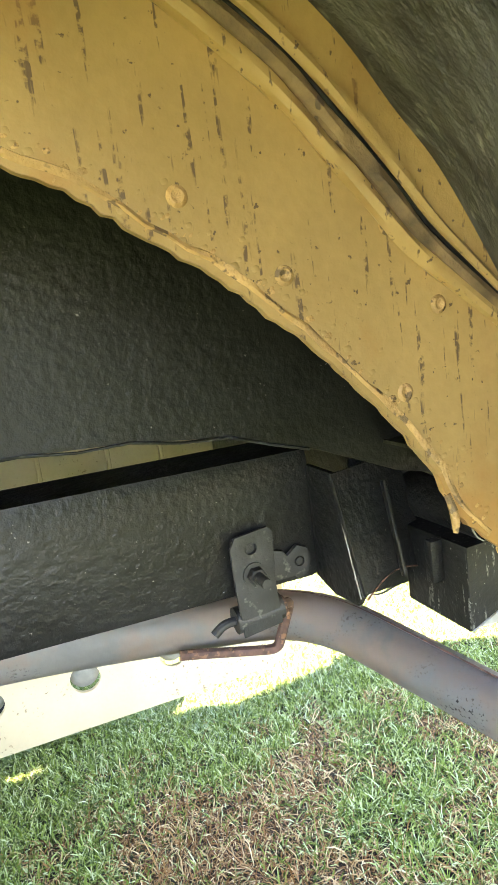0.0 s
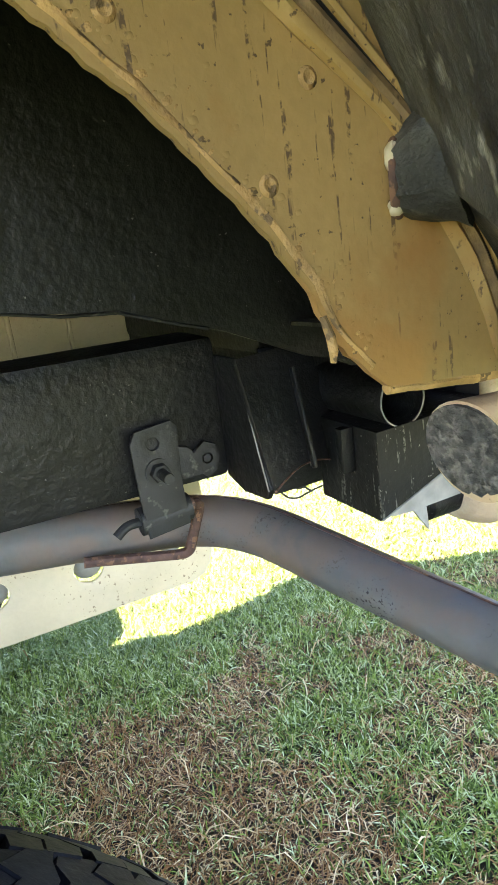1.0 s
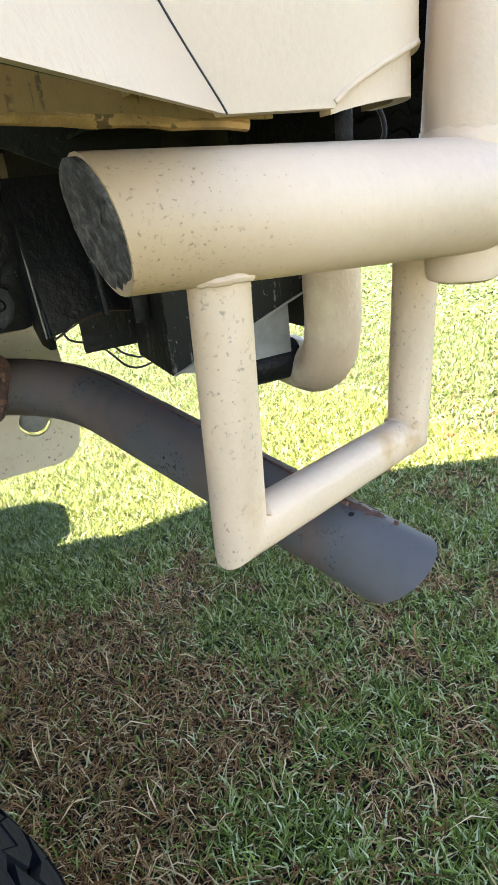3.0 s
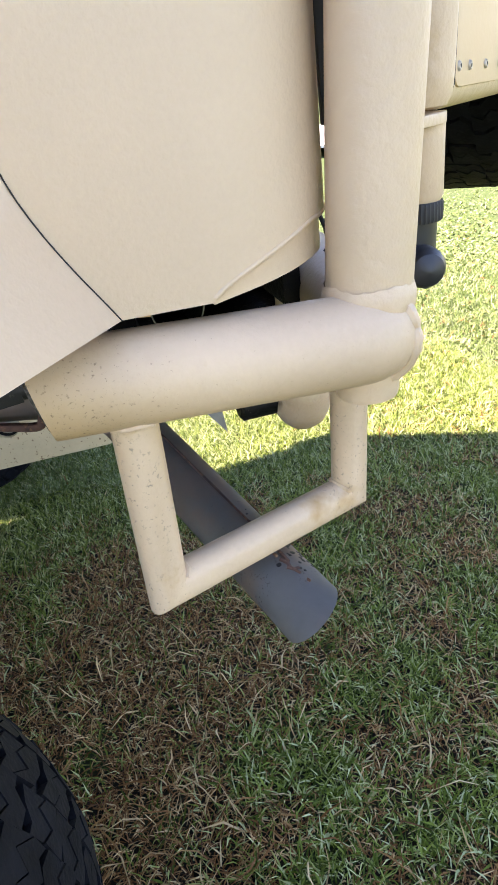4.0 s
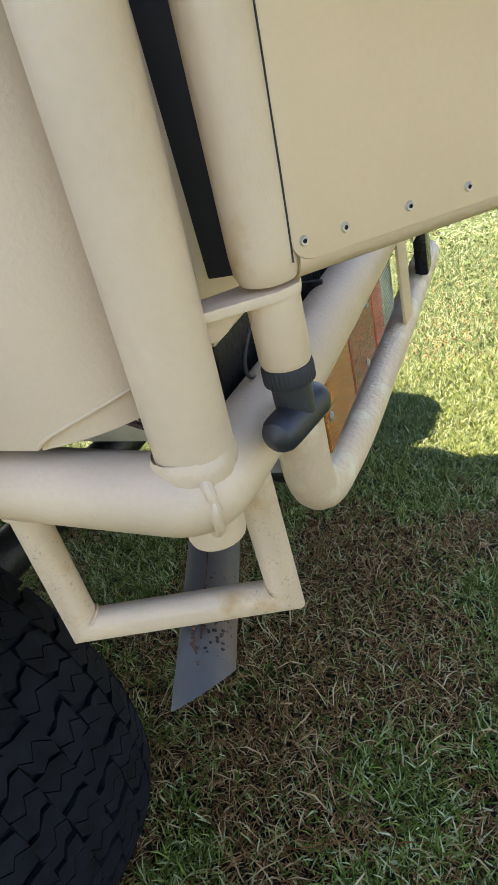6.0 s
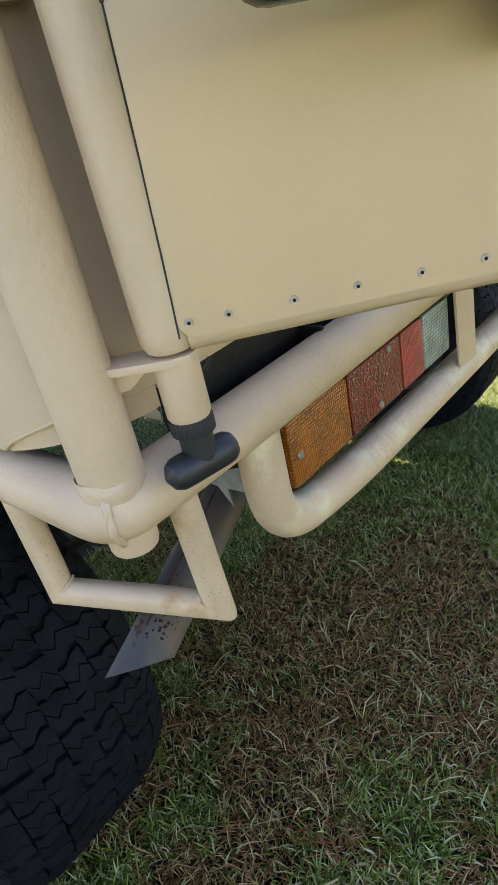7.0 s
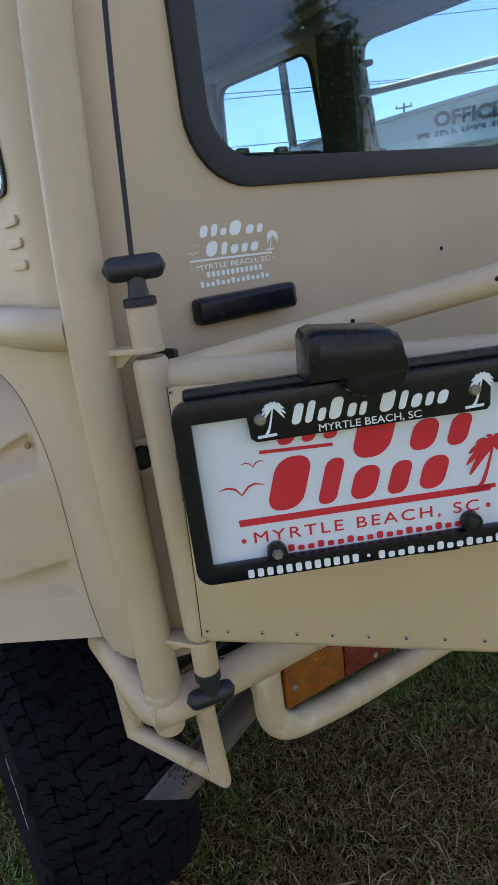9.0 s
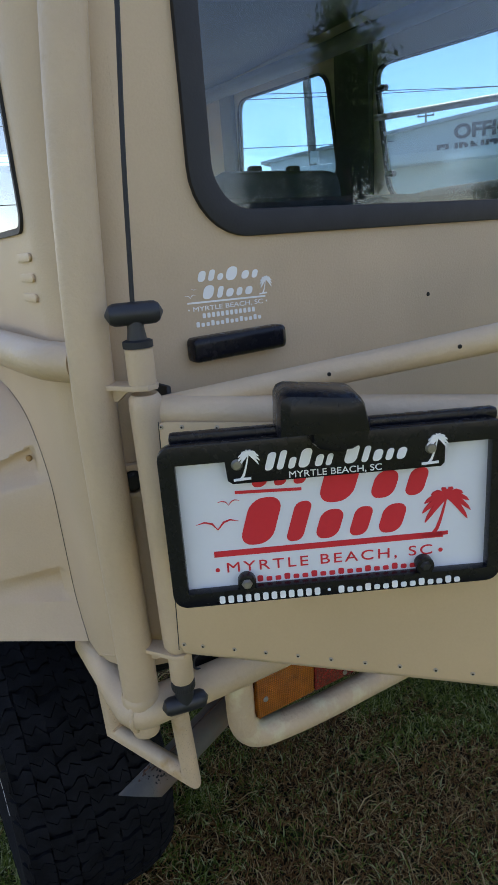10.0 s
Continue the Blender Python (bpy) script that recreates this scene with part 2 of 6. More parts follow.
def lens_material(name, base, cells=220.0, crazed=0.0):
    m = material(name, base, 0.22, vary=0.18, scale=40, bump=0.0, coat=0.12, spec=0.35, spots=tuple(c * 0.45 for c in base), spot_scale=70, spot_at=0.62, soft_spots=0.12)
    n, l = m.node_tree.nodes, m.node_tree.links
    b = n["Principled BSDF"]
    tc = n.new("ShaderNodeTexCoord")
    v = n.new("ShaderNodeTexVoronoi")
    v.inputs["Scale"].default_value, v.inputs["Randomness"].default_value = cells, crazed
    l.new(tc.outputs["Object"], v.inputs["Vector"])
    bp = n.new("ShaderNodeBump")
    bp.inputs["Strength"].default_value, bp.inputs["Distance"].default_value = 0.8, 0.002
    l.new(v.outputs["Distance"], bp.inputs["Height"])
    l.new(bp.outputs["Normal"], b.inputs["Normal"])
    # facet shading put into the colour: each cell darkens towards its edge
    src = b.inputs["Base Color"].links[0].from_socket
    rng_ = n.new("ShaderNodeMapRange")
    rng_.inputs["From Min"].default_value, rng_.inputs["From Max"].default_value = 0.15, 0.62
    rng_.inputs["To Min"].default_value, rng_.inputs["To Max"].default_value = 0.0, 0.75
    l.new(v.outputs["Distance"], rng_.inputs["Value"])
    dk = n.new("ShaderNodeMix")
    dk.data_type = "RGBA"
    dk.inputs["B"].default_value = tuple(c * 0.22 for c in base) + (1.0,)
    l.new(rng_.outputs["Result"], dk.inputs["Factor"])
    l.new(src, dk.inputs["A"])
    l.new(dk.outputs["Result"], b.inputs["Base Color"])
    b.inputs["Transmission Weight"].default_value = 0.15
    return m


M_AMBER = lens_material("amber_lens", (0.50, 0.126, 0.006), 290)
M_REDLENS = lens_material("faded_red_lens", (0.36, 0.022, 0.017), 330, 1.0)
M_REFLECT = lens_material("bright_red_reflector", (0.70, 0.05, 0.045), 340, 0.5)
M_CLEAR = lens_material("clear_lens", (0.42, 0.52, 0.46))


def glass_material(name, tint, rough=0.0):
    m = bpy.data.materials.new(name)
    m.use_nodes = True
    b = m.node_tree.nodes["Principled BSDF"]
    b.inputs["Base Color"].default_value = tuple(tint) + (1.0,)
    b.inputs["Roughness"].default_value, b.inputs["Transmission Weight"].default_value, b.inputs["IOR"].default_value = rough, 1.0, 1.45
    return m


M_GLASS = glass_material("tinted_window_glass", (0.46, 0.65, 0.77))


def blade_material(name, colours, patch=0.5):
    """Leaf blades, each of its own shade between the given colours, drifting over the lawn in patches."""
    m = bpy.data.materials.new(name)
    m.use_nodes = True
    n, l = m.node_tree.nodes, m.node_tree.links
    b = n["Principled BSDF"]
    g, tc, no = n.new("ShaderNodeNewGeometry"), n.new("ShaderNodeTexCoord"), n.new("ShaderNodeTexNoise")
    no.inputs["Scale"].default_value, no.inputs["Detail"].default_value = 3.1, 4
    l.new(tc.outputs["Object"], no.inputs["Vector"])
    mixv = n.new("ShaderNodeMix")
    mixv.inputs["Factor"].default_value = patch
    l.new(g.outputs["Random Per Island"], mixv.inputs["A"])
    l.new(no.outputs["Fac"], mixv.inputs["B"])
    r = n.new("ShaderNodeValToRGB")
    el = r.color_ramp.elements
    el[0].color, el[1].color = colours[0] + (1,), colours[-1] + (1,)
    for k in range(1, len(colours) - 1):
        el.new(k / (len(colours) - 1)).color = colours[k] + (1,)
    l.new(mixv.outputs["Result"], r.inputs["Fac"])
    l.new(r.outputs["Color"], b.inputs["Base Color"])
    b.inputs["Roughness"].default_value, b.inputs["Specular IOR Level"].default_value = 0.65, 0.14
    return m


M_BLADE = blade_material("green_blades", ((0.018, 0.030, 0.003), (0.070, 0.104, 0.008), (0.186, 0.226, 0.036), (0.47, 0.48, 0.25)), 0.10)
M_FAR_BLADE = blade_material("sunlit_blades", ((0.037, 0.058, 0.008), (0.078, 0.114, 0.019), (0.140, 0.178, 0.060), (0.34, 0.36, 0.21)), 0.2)
M_THATCH = blade_material("dry_blades", ((0.036, 0.0130, 0.0034), (0.158, 0.064, 0.0150), (0.285, 0.148, 0.048), (0.60, 0.44, 0.22)), 0.10)
M_LEAF = blade_material("tree_leaves", ((0.02, 0.05, 0.012), (0.04, 0.085, 0.02), (0.06, 0.12, 0.03)), 0.3)


# ---- builders ----
def part(name, bm, mat, parent=None, label="", smooth=32):
    """One mesh object from a bmesh, under a thing or a part."""
    me = bpy.data.meshes.new(name)
    bmesh.ops.recalc_face_normals(bm, faces=bm.faces)
    for f in bm.faces:
        f.smooth = True
    for e in bm.edges:
        if len(e.link_faces) == 2 and e.calc_face_angle(0) > radians(smooth):
            e.smooth = False
    bm.to_mesh(me)
    bm.free()
    me.materials.append(mat)
    ob = new(name, me)
    if parent:
        ob.parent = parent
    if label:
        ob["label"] = label
    return ob


def thing(name, label, category, at=(0, 0, 0), kind="", group=""):
    e = new(name)
    e.location = at
    e.empty_display_size = 0.1
    return tagged(e, label, category, group, kind)


def rounded_path(pts, radius, steps=7):
    """A polyline with its corners rounded."""
    pts = [Vector(p) for p in pts]
    out = [pts[0]]
    for a, b, c in zip(pts, pts[1:], pts[2:]):
        r = min(radius, (a - b).length * 0.49, (c - b).length * 0.49)
        p, q = b + (a - b).normalized() * r, b + (c - b).normalized() * r
        out += [(p * (1 - t) + b * t) * (1 - t) + (b * (1 - t) + q * t) * t for t in [i / steps for i in range(steps + 1)]]
    return out + [pts[-1]]


def sweep(bm, pts, r, seg=20, caps=True, uneven=0.0):
    """A tube along a path; r a number or one radius a point."""
    pts = [Vector(p) for p in pts]
    radii = list(r) if isinstance(r, (list, tuple)) else [r] * len(pts)
    way = (pts[1] - pts[0]).normalized()
    side = way.orthogonal().normalized()
    rings = []
    for i, p in enumerate(pts):
        d = (pts[min(i + 1, len(pts) - 1)] - pts[max(i - 1, 0)]).normalized()
        side = (side - d * side.dot(d)).normalized()
        other = d.cross(side)
        ring = []
        for k in range(seg):
            a = 2 * math.pi * k / seg
            rr = radii[i] * (1 + uneven * noise.noise(p * 40 + Vector((k, 0, 0))))
            ring.append(bm.verts.new(p + side * (rr * math.cos(a)) + other * (rr * math.sin(a))))
        rings.append(ring)
    for a, b in zip(rings, rings[1:]):
        for k in range(seg):
            bm.faces.new((a[k], a[(k + 1) % seg], b[(k + 1) % seg], b[k]))
    if caps:
        bm.faces.new(rings[0][::-1])
        bm.faces.new(rings[-1])
    return rings


def mitred(pts, r, seg=24):
    """A tube of straight lengths cut and welded at their corners."""
    bm = bmesh.new()
    pts = [Vector(p) for p in pts]
    ways = [(b - a).normalized() for a, b in zip(pts, pts[1:])]
    side = ways[0].orthogonal().normalized()
    rings = []
    for i, p in enumerate(pts):
        d = ways[max(i - 1, 0)]
        side = (side - d * side.dot(d)).normalized()
        other = d.cross(side)
        cut = (d + ways[min(i, len(ways) - 1)]).normalized()
        ring = []
        for k in range(seg):
            off = side * (r * math.cos(2 * math.pi * k / seg)) + other * (r * math.sin(2 * math.pi * k / seg))
            ring.append(bm.verts.new(p + off - d * (off.dot(cut) / d.dot(cut))))
        rings.append(ring)
        if 0 < i < len(pts) - 1:      # carry the frame round the corner
            side = ways[i - 1].rotation_difference(ways[i]) @ side
    for a, b in zip(rings, rings[1:]):
        for k in range(seg):
            bm.faces.new((a[k], a[(k + 1) % seg], b[(k + 1) % seg], b[k]))
    bm.faces.new(rings[0][::-1])
    bm.faces.new(rings[-1])
    return bm


def bead(centre, axis, r, thick, seed=0, start=0.0, end=2 * math.pi):
    """A lumpy weld bead round an axis."""
    m = along(centre, Vector(centre) + Vector(axis))
    n = 60
    pts = [m @ Vector((r * math.cos(a), r * math.sin(a), 0.0012 * noise.noise(Vector((a * 2.2, seed, 3.1))))) for a in [start + (end - start) * k / n for k in range(n + 1)]]
    return tube(pts, [thick * (1 + 0.55 * noise.noise(Vector((k * 0.55, seed, 0)))) for k in range(n + 1)], seg=8)


def tube(pts, r, bend=0.0, seg=20, caps=True, uneven=0.0):
    bm = bmesh.new()
    sweep(bm, rounded_path(pts, bend) if bend else pts, r, seg, caps, uneven)
    return bm


def box(bm, size, m=Matrix(), bevel=0.0, seg=2):
    g = bmesh.ops.create_cube(bm, size=1.0)
    bmesh.ops.scale(bm, vec=size, verts=g["verts"])
    if bevel:
        edges = {e for v in g["verts"] for e in v.link_edges}
        made = bmesh.ops.bevel(bm, geom=list(edges), offset=bevel, segments=seg, profile=0.6, affect="EDGES")
        verts = {v for f in made["faces"] for v in f.verts} | {v for v in g["verts"] if v.is_valid}
    else:
        verts = set(g["verts"])
    bmesh.ops.transform(bm, matrix=m, verts=list(verts))


def boxed(size, m=Matrix(), bevel=0.0, seg=2):
    bm = bmesh.new()
    box(bm, size, m, bevel, seg)
    return bm


def slab(outline, thick, m=Matrix(), holes=(), bevel=0.0):
    """A plate: the outline in its x and y, thickness along +z, with holes, laid by m."""
    bm = bmesh.new()
    edges = []
    for loop in (outline, *holes):
        vs = [bm.verts.new((x, y, 0)) for x, y in loop]
        edges += [bm.edges.new((vs[i], vs[(i + 1) % len(vs)])) for i in range(len(vs))]
    bmesh.ops.triangle_fill(bm, use_beauty=True, use_dissolve=False, edges=edges)
    rim = [e for e in bm.edges if len(e.link_faces) == 1]
    g = bmesh.ops.extrude_face_region(bm, geom=list(bm.faces))
    up = [v for v in g["geom"] if isinstance(v, bmesh.types.BMVert)]
    bmesh.ops.translate(bm, vec=(0, 0, thick), verts=up)
    if bevel:
        bmesh.ops.recalc_face_normals(bm, faces=bm.faces)
        sharp = [e for e in bm.edges if len(e.link_faces) == 2 and abs(e.verts[0].co.z - e.verts[1].co.z) < 1e-6 and e.calc_face_angle(0) > 1.2]
        bmesh.ops.bevel(bm, geom=sharp, offset=bevel, segments=2, profile=0.6, affect="EDGES")
    bmesh.ops.transform(bm, matrix=m, verts=bm.verts)
    return bm


def circle(cx, cy, r, n=20, start=0.0, end=360.0):
    full = abs(end - start) > 359
    return [(cx + r * math.cos(radians(start + (end - start) * i / (n if full else n - 1))), cy + r * math.sin(radians(start + (end - start) * i / (n if full else n - 1)))) for i in range(n)]


def round_rect(x0, y0, x1, y1, r, n=6):
    out = []
    for cx, cy, a in ((x1 - r, y0 + r, -90), (x1 - r, y1 - r, 0), (x0 + r, y1 - r, 90), (x0 + r, y0 + r, 180)):
        out += circle(cx, cy, r, n, a, a + 90)
    return out


def lathe(profile, seg=32, m=Matrix()):
    """Turns (radius, height) pairs round z."""
    bm = bmesh.new()
    rings = []
    for r, z in profile:
        rings.append([bm.verts.new((r * math.cos(2 * math.pi * k / seg), r * math.sin(2 * math.pi * k / seg), z)) for k in range(seg)] if r > 1e-6 else [bm.verts.new((0, 0, z))])
    for a, b in zip(rings, rings[1:]):
        for k in range(seg):
            j = (k + 1) % seg
            if len(a) == 1 and len(b) == 1:
                continue
            if len(a) == 1:
                bm.faces.new((a[0], b[k], b[j]))
            elif len(b) == 1:
                bm.faces.new((a[k], a[j], b[0]))
            else:
                bm.faces.new((a[k], a[j], b[j], b[k]))
    bmesh.ops.transform(bm, matrix=m, verts=bm.verts)
    return bm


def frame_of(origin, right, up):
    """A pose whose x goes right, y up and z towards the viewer."""
    x = Vector(right).normalized()
    y = Vector(up)
    y = (y - x * y.dot(x)).normalized()
    z = x.cross(y)
    return Matrix(((x.x, y.x, z.x, origin[0]), (x.y, y.y, z.y, origin[1]), (x.z, y.z, z.z, origin[2]), (0, 0, 0, 1)))


def words(text, height, m, depth=0.0004, width=None, spacing=1.0, bold=0.0):
    """Lettering as a bmesh, its middle at m's origin, height of the capitals in metres."""
    cu = bpy.data.curves.new("words", "FONT")
    cu.body, cu.align_x, cu.align_y, cu.size, cu.extrude, cu.space_character = text, "CENTER", "CENTER", height / 0.7, depth, spacing
    cu.offset = bold
    ob = new("words", cu)
    me = bpy.data.meshes.new_from_object(ob.evaluated_get(bpy.context.evaluated_depsgraph_get()))
    bm = bmesh.new()
    bm.from_mesh(me)
    bpy.data.objects.remove(ob)
    bpy.data.meshes.remove(me)
    if width:
        xs = [v.co.x for v in bm.verts]
        bmesh.ops.scale(bm, vec=(width / (max(xs) - min(xs)), 1, 1), verts=bm.verts)
    bmesh.ops.transform(bm, matrix=m, verts=bm.verts)
    return bm


def ribbon(pts, widths, thick, m):
    """A flat stroke of changing width through points in m's plane."""
    bm = bmesh.new()
    left, right = [], []
    for i, (x, y) in enumerate(pts):
        a, b = pts[max(i - 1, 0)], pts[min(i + 1, len(pts) - 1)]
        d = Vector((b[0] - a[0], b[1] - a[1])).normalized()
        w = widths[i] if isinstance(widths, (list, tuple)) else widths
        left.append((x - d.y * w / 2, y + d.x * w / 2))
        right.append((x + d.y * w / 2, y - d.x * w / 2))
    lo = [[bm.verts.new((*p, 0)) for p in s] for s in (left, right)]
    hi = [[bm.verts.new((*p, thick)) for p in s] for s in (left, right)]
    for i in range(len(pts) - 1):
        bm.faces.new((hi[0][i], hi[1][i], hi[1][i + 1], hi[0][i + 1]))
        bm.faces.new((hi[0][i + 1], lo[0][i + 1], lo[0][i], hi[0][i]))
        bm.faces.new((hi[1][i], lo[1][i], lo[1][i + 1], hi[1][i + 1]))
    bmesh.ops.transform(bm, matrix=m, verts=bm.verts)
    return bm


def merged(*bms):
    out = bms[0]
    for other in bms[1:]:
        me = bpy.data.meshes.new("join")
        other.to_mesh(me)
        other.free()
        out.from_mesh(me)
        bpy.data.meshes.remove(me)
    return out


def along(p, q, at=0.0):
    """A pose at p (or a way along to q) whose z points to q."""
    p, q = Vector(p), Vector(q)
    return Matrix.Translation(p.lerp(q, at)) @ (q - p).to_track_quat("Z", "Y").to_matrix().to_4x4()


# ---- ground ----
def lawn_height(x, y):
    """The lawn falls away gently under the vehicle and levels out farther off."""
    plane = -0.002 + 0.0404 * x - 0.0709 * y
    far = min(1.0, max(0.0, (math.hypot(x, y - 1) - 4.0) / 16.0))
    return plane * (1 - far) - 0.25 * far


def lawn():
    bm = bmesh.new()
    rings = [0.0, 0.5, 1, 1.5, 2, 3, 4, 5, 6, 8, 10, 13, 17, 22, 30, 45, 70, 120, 220, 420]
    rows = []
    for r in rings:
        rows.append([bm.verts.new((r * math.cos(a), 1 + r * math.sin(a), lawn_height(r * math.cos(a), 1 + r * math.sin(a)))) for a in [2 * math.pi * k / 48 for k in range(48)]] if r else [bm.verts.new((0, 1, lawn_height(0, 1)))])
    for a, b in zip(rows, rows[1:]):
        for k in range(48):
            j = (k + 1) % 48
            bm.faces.new((a[0], b[k], b[j]) if len(a) == 1 else (a[k], b[k], b[j], a[j]))
    return tagged(part("ground", bm, M_GROUND), "gently sloping lawn soil under the grass", "ground", kind="structure")


def dryness(x, y):
    """0 where the lawn is green, towards 1 where it has dried out."""
    worn = 0.11 - 0.50 * min(1.0, max(0.0, (y - 1.30) / 0.5)) + 0.58 * math.exp(-((x - 0.22) / 0.38) ** 2 - ((y - 0.90) / 0.55) ** 2)
    return worn + 0.42 * noise.noise(Vector((x * 4.3, y * 4.3, 1.7))) + 0.50 * noise.noise(Vector((x * 11, y * 11, 5.2)))


def blades(name, count, where, tall, wide, seed, label, mat, lean=(0.3, 1.1), dry_side=None, tuft=0.0):
    """Many bent, tapered blades on the lawn; where(rng, n) gives their places, dry_side thins them by how dry the lawn is."""
    rng = np.random.default_rng(seed)
    if tuft:
        xy = np.repeat(where(rng, count // 7), 7, axis=0)
        count = len(xy)
        xy = xy + rng.normal(0, tuft, (count, 2))
    else:
        xy = where(rng, count)
    if dry_side is not None:
        d0 = np.array([dryness(x, y) for x, y in xy])
        keep = rng.random(count) < np.clip(0.5 + dry_side * (d0 - 0.20) * 1.9, 0.12 if dry_side < 0 else 0.03, 1.0)
        xy, count = xy[keep], int(keep.sum())
    z = np.array([lawn_height(x, y) for x, y in xy])
    h = tall * rng.uniform(0.4, 1.3, count)
    a = rng.uniform(0, 2 * np.pi, count)
    flat = rng.uniform(lean[0], lean[1], count)
    w = wide * rng.uniform(0.6, 1.35, count)
    bend = rng.normal(0, 0.3, count)
    d = np.stack([np.cos(a), np.sin(a)], 1)
    s = np.stack([-np.sin(a), np.cos(a)], 1)
    d2 = np.stack([np.cos(a + bend), np.sin(a + bend)], 1)
    base = np.c_[xy, z - 0.003 + (rng.uniform(0, 0.010, count) if lean[0] > 1 else 0)]
    f1, f2 = np.minimum(flat * 0.75, 1.5), np.minimum(flat * 1.3, 1.75)
    mid = base + np.c_[d * (h * 0.5 * np.sin(f1))[:, None], h * 0.5 * np.cos(f1)]
    tip = mid + np.c_[d2 * (h * 0.6 * np.sin(f2))[:, None], h * 0.6 * np.cos(f2)]
    off = np.c_[s * (w / 2)[:, None], rng.normal(0, 0.35, count) * w / 2]
    verts = np.stack([base - off * 0.8, base + off * 0.8, mid + off, mid - off, tip], 1).reshape(-1, 3)
    i = np.arange(count)[:, None] * 5
    loops = np.concatenate([i + [0, 1, 2, 3], i + [3, 2, 4]], 1).ravel()
    me = bpy.data.meshes.new(name)
    me.vertices.add(len(verts))
    me.vertices.foreach_set("co", verts.ravel())
    me.loops.add(len(loops))
    me.loops.foreach_set("vertex_index", loops.astype(np.int32))
    me.polygons.add(count * 2)
    me.polygons.foreach_set("loop_start", (np.arange(count)[:, None] * 7 + [0, 4]).ravel().astype(np.int32))
    me.update()
    me.validate()
    me.materials.append(mat)
    return tagged(new(name, me), label, "grass", kind="stuff")


def near_lawn(g, n):
    return np.c_[g.uniform(-0.75, 1.75, n), g.uniform(-0.10, 2.5, n)]


def ring_lawn(r0, r1):
    def where(g, n):
        r, a = r0 + (r1 - r0) * g.random(2 * n) ** 1.3, g.uniform(-0.7, 3.5, 2 * n)
        xy = np.c_[r * np.cos(a), 1.4 + r * np.sin(a)]
        near = (xy[:, 0] > -0.72) & (xy[:, 0] < 1.72) & (xy[:, 1] > -0.1) & (xy[:, 1] < 1.50 + 0.75 * g.random(len(xy)))
        return xy[~near][:n]
    return where


lawn()
blades("grass", 400000, near_lawn, 0.031, 0.0027, 3, "short green lawn grass in small tufts", M_BLADE, (0.5, 1.4), -1, 0.005)
blades("dry_grass", 210000, near_lawn, 0.031, 0.0020, 5, "dry brown grass lying between the green tufts", M_THATCH, (0.8, 1.45), 1)
blades("dry_stalks", 7000, near_lawn, 0.070, 0.0024, 6, "pale dry stalks lying loose on the lawn", M_THATCH, (1.2, 1.4), 1)
blades("mid_grass", 330000, ring_lawn(0.45, 3.6), 0.034, 0.0038, 4, "sunlit short lawn grass beyond the vehicle", M_FAR_BLADE, (0.5, 1.3))
blades("far_grass", 200000, ring_lawn(3.3, 11.0), 0.038, 0.0100, 8, "sunlit lawn grass in the distance", M_FAR_BLADE, (0.9, 1.4))
blades("far_dry_grass", 13000, ring_lawn(1.15, 5.0), 0.045, 0.0035, 7, "dry grass among the sunlit lawn", M_THATCH, (1.1, 1.5))

# ---- vehicle ----
YC = 1.15            # the vehicle's middle line; x points aft, its left side faces -y
SIDE, REAR = 0.25, 0.485
car = thing("off_road_vehicle", "tan matte-painted four-wheel-drive truck with tube bumpers and an open swing gate", "vehicle")


# body skin -----------------------------------------------------------------
ARCH = [(0.255, 0.889), (0.246, 0.896), (0.231, 0.911), (0.222, 0.932), (0.208, 0.951), (0.188, 0.975), (0.167, 0.996), (0.149, 1.011), (0.132, 1.025), (0.115, 1.036), (0.086, 1.056), (0.024, 1.083), (-0.063, 1.103), (-0.149, 1.110)]


def rough_edge(pts, amount, seed):
    """Points set closer together and pushed about a little, as on a patched edge."""
    rng = random.Random(seed)
    out = []
    for (x0, z0), (x1, z1) in zip(pts, pts[1:]):
        k = max(1, int(math.hypot(x1 - x0, z1 - z0) / 0.004))
        for i in range(k):
            t = i / k
            out.append((x0 + (x1 - x0) * t + rng.uniform(-amount, amount), z0 + (z1 - z0) * t + rng.uniform(-amount, amount)))
    return out + [pts[-1]]


ARCH_IN = rough_edge(ARCH[1:], 0.0007, 5)
side_pose = frame_of((0, SIDE, 0), (1, 0, 0), (0, 0, 1))      # faces -y

SEAM = [(0.351, 0.880), (0.317, 0.945), (0.302, 1.038), (0.283, 1.127), (0.216, 1.200), (0.128, 1.231), (0.0, 1.245), (-0.21, 1.250)]      # flare meets body, outside
INNER = [(0.283, 0.970), (0.268, 1.003), (0.238, 1.053), (0.216, 1.079), (0.181, 1.117), (0.100, 1.174), (-0.041, 1.195), (-0.21, 1.200)]    # flare meets body, inside
LIP = [(0.137, 0.880), (0.125, 0.940), (0.110, 1.000), (0.090, 1.050), (0.050, 1.100), (0.0, 1.130), (-0.08, 1.150), (-0.21, 1.155)]


def spaced(curve, n):
    """n points at even steps of a smooth curve through the given ones."""
    pts = [Vector((x, z)) for x, z in curve]
    out = []
    for i in range(n):
        t = i / (n - 1) * (len(pts) - 1)
        k = min(int(t), len(pts) - 2)
        f = t - k
        p0, p1, p2, p3 = pts[max(k - 1, 0)], pts[k], pts[k + 1], pts[min(k + 2, len(pts) - 1)]
        out.append(0.5 * ((2 * p1) + (p2 - p0) * f + (2 * p0 - 5 * p1 + 4 * p2 - p3) * f * f + (3 * p1 - p0 - 3 * p2 + p3) * f ** 3))
    return out


